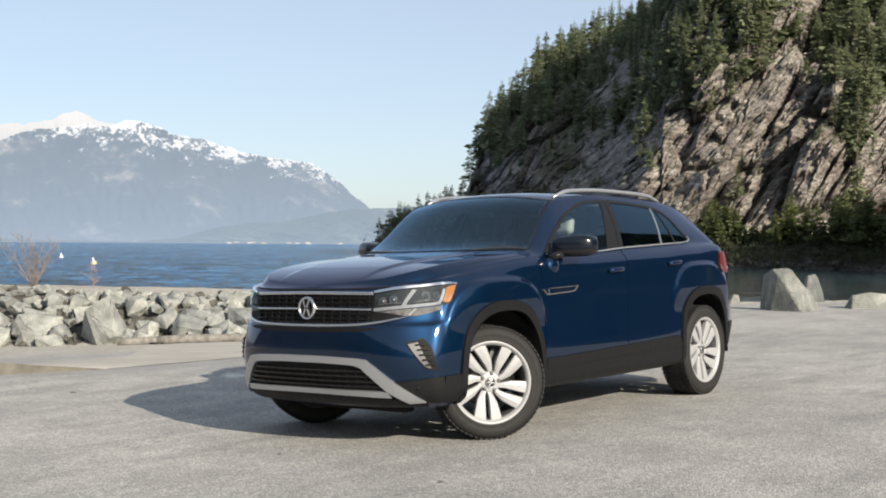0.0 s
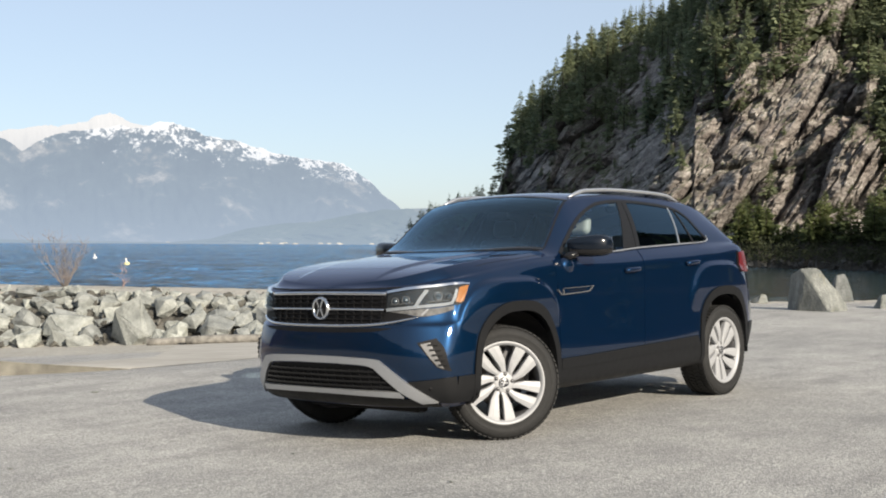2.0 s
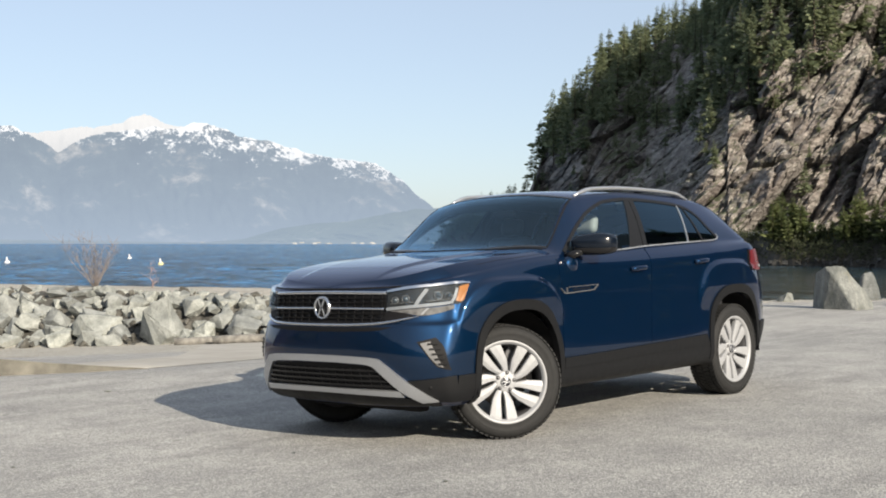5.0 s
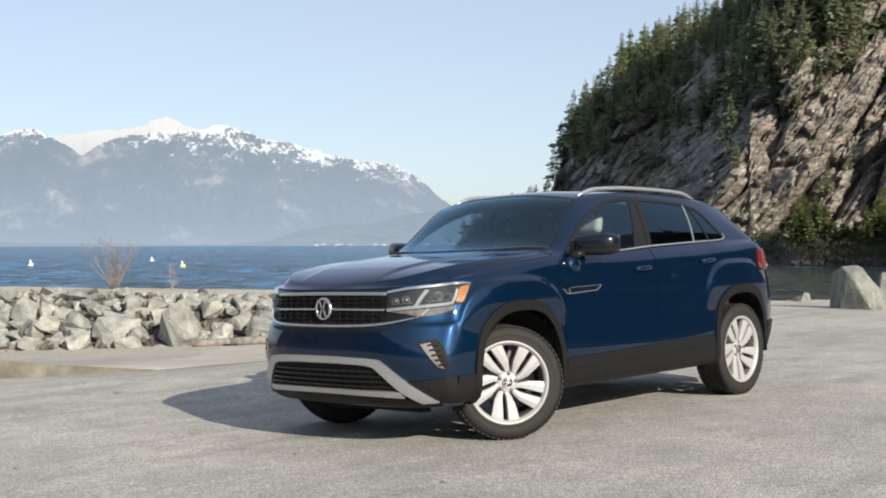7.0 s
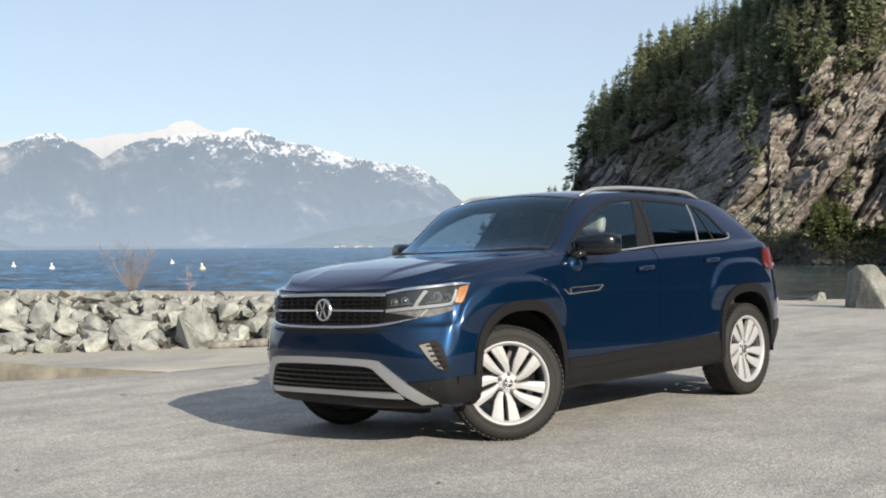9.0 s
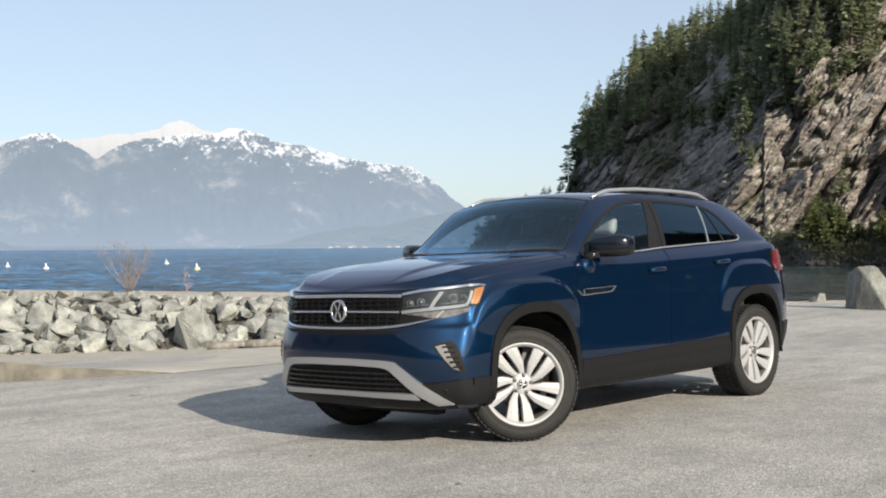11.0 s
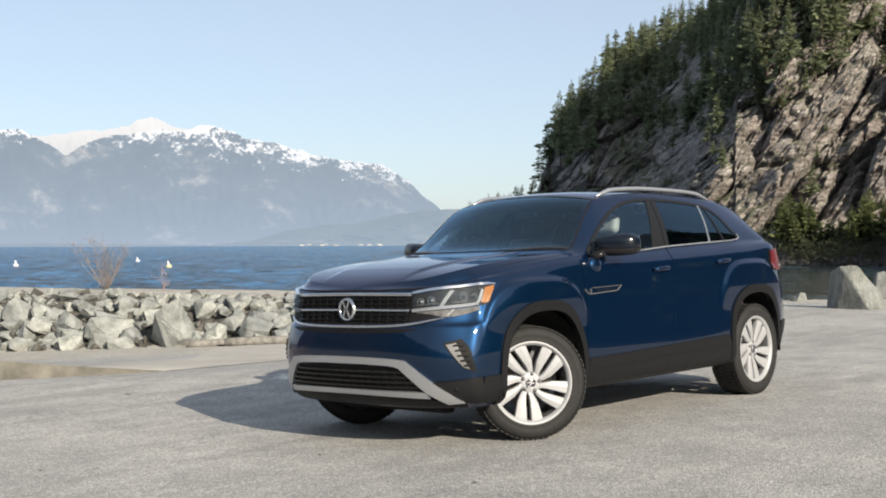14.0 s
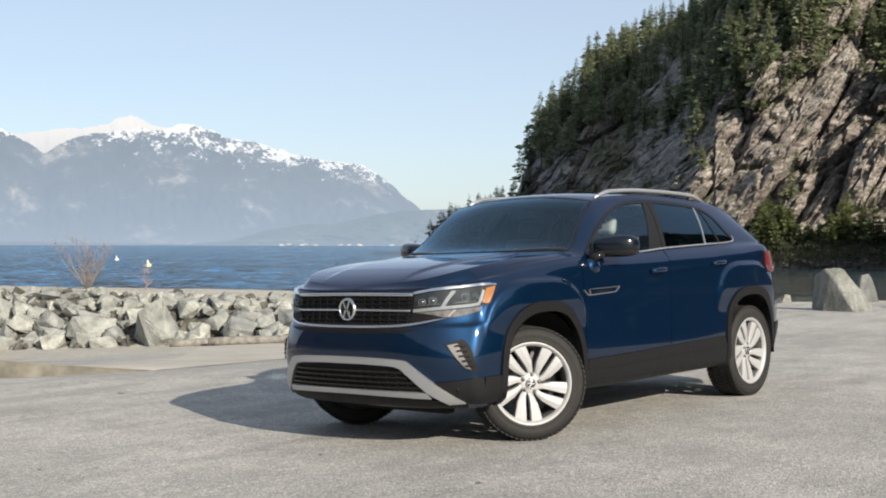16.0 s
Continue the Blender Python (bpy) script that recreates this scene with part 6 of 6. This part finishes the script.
def make_shore():
    """The cove's far bank: a stony foot, a road shelf with a concrete barrier, and young pines and shrubs."""
    rnd = random.Random(8)
    aa = np.linspace(0.12, 0.75, 120)
    verts, faces = [], []
    for a in aa:
        d0 = float(np.interp(a, [0.12, 0.24, 0.4, 0.75], [280, 212, 196, 190]))
        for k, (dd, z) in enumerate(((-3, -4), (0, SEA_Z - 0.1), (2.5, -1.2), (5, 0.4), (8, 2.0), (10, 2.6), (26, 3.0), (60, 3.4))):
            x, y = at_sector(a, d0 + dd + rnd.uniform(-0.8, 0.8))
            verts.append((x, y, z + (rnd.uniform(-0.4, 0.4) if 1 < k < 6 else 0)))
    for i in range(len(aa) - 1):
        for j in range(7):
            faces.append((i * 8 + j, i * 8 + j + 1, (i + 1) * 8 + j + 1, (i + 1) * 8 + j))
    tagged(new("shore_bank", data_mesh("shore_bank", verts, faces, BANK)), "stony bank along the cove's far shore", "bank", kind="structure")
    dist = lambda a: float(np.interp(a, [0.12, 0.24, 0.4, 0.75], [280, 212, 196, 190]))
    # stones at the water's edge
    v2, f2 = [], []
    for _ in range(230):
        a = rnd.uniform(0.13, 0.5)
        x, y = at_sector(a, dist(a) + rnd.uniform(-0.5, 4))
        s = rnd.uniform(0.5, 1.7)
        src = RUBBLE[rnd.randrange(6)]
        m = Matrix.LocRotScale((x, y, SEA_Z + rnd.uniform(0, 1.2)), Euler((rnd.uniform(0, 6), rnd.uniform(0, 6), 0)), (s, s, s * 0.7))
        o = len(v2)
        v2 += [m @ p.co for p in src.vertices]
        f2 += [tuple(o + i for i in q.vertices) for q in src.polygons]
    tagged(new("shore_stones", data_mesh("shore_stones", v2, f2, SHADE_WET_ROCK)), "dark stones along the cove's waterline", "stones", kind="stuff")
    # road barrier
    v3, f3 = [], []
    for a in np.linspace(0.2, 0.70, 60):
        x, y = at_sector(a, dist(a) + 24)
        x2, y2 = at_sector(a, dist(a) + 24.4)
        v3 += [(x, y, 2.9), (x, y, 3.85), (x2, y2, 3.85), (x2, y2, 2.9)]
    for i in range(59):
        for j in range(3):
            f3.append((i * 4 + j, i * 4 + j + 1, i * 4 + j + 5, i * 4 + j + 4))
    tagged(new("road_barrier", data_mesh("road_barrier", v3, f3, CONCRETE)), "low concrete barrier along the shore road", "barrier", kind="structure")
    for _ in range(95):
        a = rnd.uniform(0.235, 0.62)
        dd = rnd.uniform(5, 13)
        x, y = at_sector(a, dist(a) + dd)
        gap = 0.27 < a < 0.30
        tall = rnd.uniform(4.5, 9.5) * (0.45 if gap else 1)
        plant("young_pine", PINES, rnd.randrange(4), (x, y, 1.2 + dd * 0.1), tall, rnd.uniform(0, 6), rnd.uniform(0.9, 1.3), "bushy green young pine on the cove's far bank", "tree", "shore pines")
    # low brush, dark at the bank; red-brown shrubs; yellow broom
    for nm, mat, count, a0, a1, d0, d1, s0, s1, label in (("brush", BRUSH, 800, 0.14, 0.62, 1, 12, 1.0, 2.8, "dark low brush on the far bank"), ("bare_shrubs", SHRUB, 60, 0.39, 0.50, 12, 30, 3, 9, "red-brown leafless shrubs below the cliff"), ("broom", BROOM, 9, 0.255, 0.39, 8.5, 11, 1.0, 1.8, "yellow flowering broom on the far bank"), ("spur_shrubs", SHRUB, 60, -0.06, 0.02, -14, 4, 3, 7, "red-brown leafless shrubs on the low spur")):
        vv, ff = [], []
        for _ in range(count):
            a = rnd.uniform(a0, a1)
            base = float(mono(SECT, BASE_D, a)) if nm == "spur_shrubs" else dist(a)
            out = rnd.uniform(d0, d1)
            x, y = at_sector(a, base + out)
            z = headland_point(a, 0.3)[2] if nm == "spur_shrubs" else float(np.interp(out, [0, 2.5, 5, 8, 10, 30], [-2.6, -1.3, 0.3, 1.9, 2.5, 3.0]))
            s = rnd.uniform(s0, s1)
            for _ in range(46):
                p = Vector((rnd.gauss(0, 0.42), rnd.gauss(0, 0.42), abs(rnd.gauss(0.35, 0.3)))) * s
                w = s * rnd.uniform(0.08, 0.2)
                o = len(vv)
                vv += [(x + p.x + rnd.uniform(-w, w), y + p.y + rnd.uniform(-w, w), z + p.z + rnd.uniform(-w, w)) for _ in range(3)]
                ff.append((o, o + 1, o + 2))
        tagged(new(nm, data_mesh(nm, vv, ff, mat)), label, "brush", kind="stuff")


make_shore()


def make_hillside():
    """The wooded hillside on the lot's landward side and an added, unseen wooded rise behind, which the paintwork
    mirrors.
    """
    rnd = random.Random(77)
    turn = lambda deg: REF_F * math.cos(radians(deg)) + REF_R * math.sin(radians(deg))
    # from 164 degrees on the rise is added unseen, to darken the nose's reflections
    prof = lambda deg: float(np.interp(deg, [42, 52, 66, 92, 104, 114, 126, 164, 185, 235, 285, 300], [0, 55, 88, 84, 52, 20, 8, 8, 34, 60, 58, 0]))
    verts, faces = [], []
    degs, tt = np.linspace(42, 300, 140), np.linspace(0, 1, 16)
    for g in degs:
        w = turn(g)
        for t in tt:
            d = 105 + 85 * t
            h = prof(g) * t**1.2 + 3 * noise.noise(Vector((g * 0.2, t * 4, 0))) * t
            verts.append((REF.x + w.x * d, REF.y + w.y * d, (h if 50 < g else h - 3.5 * (1 - t)) - 0.3))
    n = len(tt)
    faces = [(i * n + j, (i + 1) * n + j, (i + 1) * n + j + 1, i * n + j + 1) for i in range(len(degs) - 1) for j in range(n - 1)]
    tagged(new("hillside", data_mesh("hillside", verts, faces, BANK)), "wooded hillside landward of the lot, with an added unseen rise behind", "hill", kind="structure")
    vv, ff = [], []
    for _ in range(380):
        g, t = rnd.uniform(44, 297), rnd.uniform(0.05, 1) ** 0.8
        if g > 112 and rnd.random() < 0.35:
            continue
        w, d = turn(g), 105 + 85 * t
        h = prof(g) * t**1.2 - 1
        k, tall, fat, an = rnd.randrange(7), rnd.uniform(9, 15), rnd.uniform(1.0, 1.5), rnd.uniform(0, 6.3)
        cv, cf = FIRS[k][2], FIRS[k][3]
        c, s = math.cos(an), math.sin(an)
        o = len(vv)
        vv += [(REF.x + w.x * d + (c * p[0] - s * p[1]) * tall * fat, REF.y + w.y * d + (s * p[0] + c * p[1]) * tall * fat, h + p[2] * tall) for p in cv]
        ff += [tuple(o + i for i in q) for q in cf]
    tagged(new("hillside_woods", data_mesh("hillside_woods", vv, ff, FIR)), "dark conifer wood on the landward hillside and the added rise behind", "woods", kind="stuff")


make_hillside()


# ---------------------------------------------------------------- far mountains
def ridge(name, line, dist, base, mat, label, seed, deep=700):
    """A range of hills: its crest by sector and slope, with gullies falling to the shore."""
    aa = np.linspace(line[0][0], line[-1][0], 340)
    hh = np.interp(aa, [p[0] for p in line], [p[1] for p in line])
    verts, faces, nt = [], [], 46
    for a, h in zip(aa, hh):
        top = h * dist
        top += (noise.noise(Vector((a * 90, seed, 0))) * 7 + noise.noise(Vector((a * 320, seed, 3))) * 4) * min(1, top / 200)
        for k in range(nt):
            t = k / (nt - 1)
            gully = noise.noise(Vector((a * 26 + t * 1.5, t * 1.6, seed))) * 150 + abs(noise.noise(Vector((a * 60 + t * 3, t * 4.2, seed + 5)))) * 110 + noise.noise(Vector((a * 150, t * 11, seed + 9))) * 40
            back = -deep * (1 - t) ** 1.2 + gully * (1 - t) * min(1, t * 4)
            x, y = at_sector(a, dist + back * 0.8)
            verts.append((x, y, base + (top - base) * t))
    for i in range(len(aa) - 1):
        for k in range(nt - 1):
            faces.append((i * nt + k, (i + 1) * nt + k, (i + 1) * nt + k + 1, i * nt + k + 1))
    tagged(new(name, data_mesh(name, verts, faces, mat, True)), label, "mountain", kind="structure")


BACK = [(-0.56, 0.084), (-0.515, 0.0901), (-0.481, 0.0938), (-0.434, 0.0938), (-0.398, 0.0994), (-0.376, 0.1008), (-0.357, 0.1041), (-0.346, 0.1103), (-0.335, 0.113), (-0.327, 0.1107), (-0.316, 0.1048), (-0.303, 0.1025), (-0.284, 0.1045), (-0.252, 0.09)]
MAIN = [(-0.62, 0.07), (-0.537, 0.082), (-0.509, 0.0864), (-0.498, 0.0914), (-0.481, 0.0971), (-0.461, 0.099), (-0.45, 0.0944), (-0.437, 0.0888), (-0.417, 0.0779), (-0.409, 0.0805), (-0.395, 0.0896), (-0.371, 0.0959), (-0.349, 0.0983), (-0.324, 0.1017), (-0.305, 0.0999), (-0.289, 0.1067), (-0.278, 0.1063), (-0.254, 0.0994), (-0.246, 0.0949), (-0.22, 0.092), (-0.193, 0.0839), (-0.167, 0.0782), (-0.135, 0.0741), (-0.12, 0.0725), (-0.109, 0.0657), (-0.096, 0.0569), (-0.084, 0.0455), (-0.068, 0.0325), (-0.032, 0.0)]
LOW = [(-0.64, 0.024), (-0.526, 0.0122), (-0.499, 0.003), (-0.28, 0.0004), (-0.242, 0.0037), (-0.21, 0.0127), (-0.178, 0.0177), (-0.146, 0.0196), (-0.115, 0.0261), (-0.084, 0.031), (-0.053, 0.0323), (-0.017, 0.0341), (0.05, 0.02)]
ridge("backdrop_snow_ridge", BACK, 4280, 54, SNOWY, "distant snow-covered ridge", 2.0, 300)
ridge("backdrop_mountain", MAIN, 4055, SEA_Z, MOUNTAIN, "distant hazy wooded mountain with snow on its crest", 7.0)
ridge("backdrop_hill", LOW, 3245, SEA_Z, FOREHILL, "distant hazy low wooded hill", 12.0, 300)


def far_houses():
    rnd = random.Random(4)
    for k in range(34):
        a = rnd.choice((-0.46, -0.45, -0.50, -0.31, -0.2, -0.15, -0.12)) + rnd.gauss(0, 0.03)
        x, y = at_sector(a, 3325 if a < -0.27 else 2965)
        w, h = rnd.uniform(5, 13), rnd.uniform(2.2, 4)
        bm = box_bm((0, 0, 0), (w, 12, h * 0.7))
        roof = [bm.verts.new(p) for p in ((-w / 2, -6.5, h * 0.35), (w / 2, -6.5, h * 0.35), (w / 2, 6.5, h * 0.35), (-w / 2, 6.5, h * 0.35), (-w / 2, 0, h * 0.6), (w / 2, 0, h * 0.6))]
        for f in ((0, 1, 5, 4), (2, 3, 4, 5), (0, 4, 3), (1, 2, 5)):
            bm.faces.new([roof[i] for i in f])
        ob = part("house", bm, HOUSE_WHITE)
        ob.matrix_world = pose(x, y, SEA_Z + h * 0.35 + rnd.uniform(0, 3), 0, 0, rnd.uniform(20, 60))
        tagged(ob, "tiny white house on the far shore", "house", "far shore houses")


far_houses()


# ---------------------------------------------------------------- things on the water and jetty
def buoy(at, mat, label):
    ob = new("buoy")
    ob.matrix_world = pose(*at)
    tagged(ob, label, "buoy", "mooring buoys")
    for nm, prof, m in (("float", [(0.0, -0.25), (0.42, -0.2), (0.55, 0.0), (0.45, 0.28), (0.18, 0.42)], mat), ("tower", [(0.20, 0.40), (0.14, 0.9), (0.16, 1.05), (0.0, 1.12)], BUOY_WHITE)):
        bm = lathe(prof, 20)
        bmesh.ops.rotate(bm, cent=(0, 0, 0), matrix=Matrix.Rotation(math.radians(90), 3, "X"), verts=bm.verts)
        part(nm, bm, m, ob)


for k, (x, y) in enumerate(((-119.2, -247.6), (-113.3, -219.6), (-165.0, -255.1), (-124.0, -183.1))):
    buoy((x, y, SEA_Z + 0.1, 4, 3 * k, 0), BUOY_YELLOW if k == 3 else BUOY_WHITE, "yellow and white mooring buoy afloat" if k == 3 else "white mooring buoy afloat")


def bare_bush(at, tall, stems, seed, mat, label):
    rnd = random.Random(seed)
    ob = new("bare_bush")
    ob.matrix_world = pose(*at)
    tagged(ob, label, "bush", "bushes on the jetty")
    for k in range(stems):
        a = rnd.uniform(0, 6.3)
        tilt = rnd.uniform(0.05, 0.85)
        h = tall * rnd.uniform(0.6, 1.0)
        d = Vector((math.cos(a) * tilt, math.sin(a) * tilt, 1))
        pts = [Vector((rnd.gauss(0, 0.05), rnd.gauss(0, 0.05), -0.05)) + d * h * t + Vector((rnd.gauss(0, 0.05), rnd.gauss(0, 0.05), 0)) * t for t in np.linspace(0, 1, 6)]
        bm = tube_bm(pts, [0.013, 0.011, 0.008, 0.006, 0.004, 0.002], 5)
        for _ in range(9):
            i = rnd.randrange(1, 5)
            p = pts[i]
            e = p + Vector((rnd.gauss(0, 0.22), rnd.gauss(0, 0.22), rnd.uniform(0.12, 0.45))) * tall * 0.42
            q = p.lerp(e, 0.5) + Vector((rnd.gauss(0, 0.03), rnd.gauss(0, 0.03), 0.02))
            tmp = bpy.data.meshes.new("t")
            b2 = tube_bm([p, q, e], [0.006, 0.0045, 0.0025], 4)
            b2.to_mesh(tmp)
            b2.free()
            bm.from_mesh(tmp)
            bpy.data.meshes.remove(tmp)
        part("stem", bm, mat, ob)


bare_bush((-16.8, -33.5, ground_z(-16.8, -33.5)), 2.3, 26, 3, TWIG, "leafless brown bush on the jetty's top")
bare_bush((-17.9, -31.5, ground_z(-17.9, -31.5)), 1.2, 4, 9, TWIG_RED, "small reddish leafless bush on the jetty's top")


def drift_log(a, b, r, seed, label):
    rnd = random.Random(seed)
    pts = [Vector(a).lerp(Vector(b), t) + Vector((rnd.gauss(0, 0.015), rnd.gauss(0, 0.015), rnd.gauss(0, 0.01))) for t in np.linspace(0, 1, 9)]
    tagged(part("drift_log", tube_bm(pts, [r * rnd.uniform(0.85, 1.1) for _ in pts], 10), TIMBER), label, "log", "logs at the jetty's foot")


drift_log((-12.9, -23.1, ground_z(-12.9, -23.1) + 0.10), (-15.1, -21.4, ground_z(-15.1, -21.4) + 0.12), 0.13, 2, "weathered pale log lying at the stones' foot")
drift_log((-13.4, -22.0, ground_z(-13.4, -22.0) + 0.12), (-15.2, -20.0, ground_z(-15.2, -20.0) + 0.12), 0.12, 3, "weathered brown log lying at the stones' foot")
CAR_POSE = Matrix(((0.99994, 0.00033, 0.01092, 0), (0.0, 0.99953, -0.03058, 0), (-0.01093, 0.03058, 0.99947, 0), (0, 0, 0, 1)))
make_car()


def pebbles():
    rnd = random.Random(31)
    for px, py in ((2.75, 0.1), (2.95, 1.6), (0.6, 3.4), (-1.2, 4.2), (4.1, -1.0), (-5.0, 3.5), (3.4, 3.3), (1.5, -4.0)):
        s = rnd.uniform(0.025, 0.05)
        put_stone("pebble", ROCKS[rnd.randrange(6)], (px, py, ground_z(px, py) + s * 0.2), (s * 1.4, s, s * 0.6), (0, 0, rnd.uniform(0, 6)), "small loose pebble on the asphalt", "pebble", "pebbles")


pebbles()
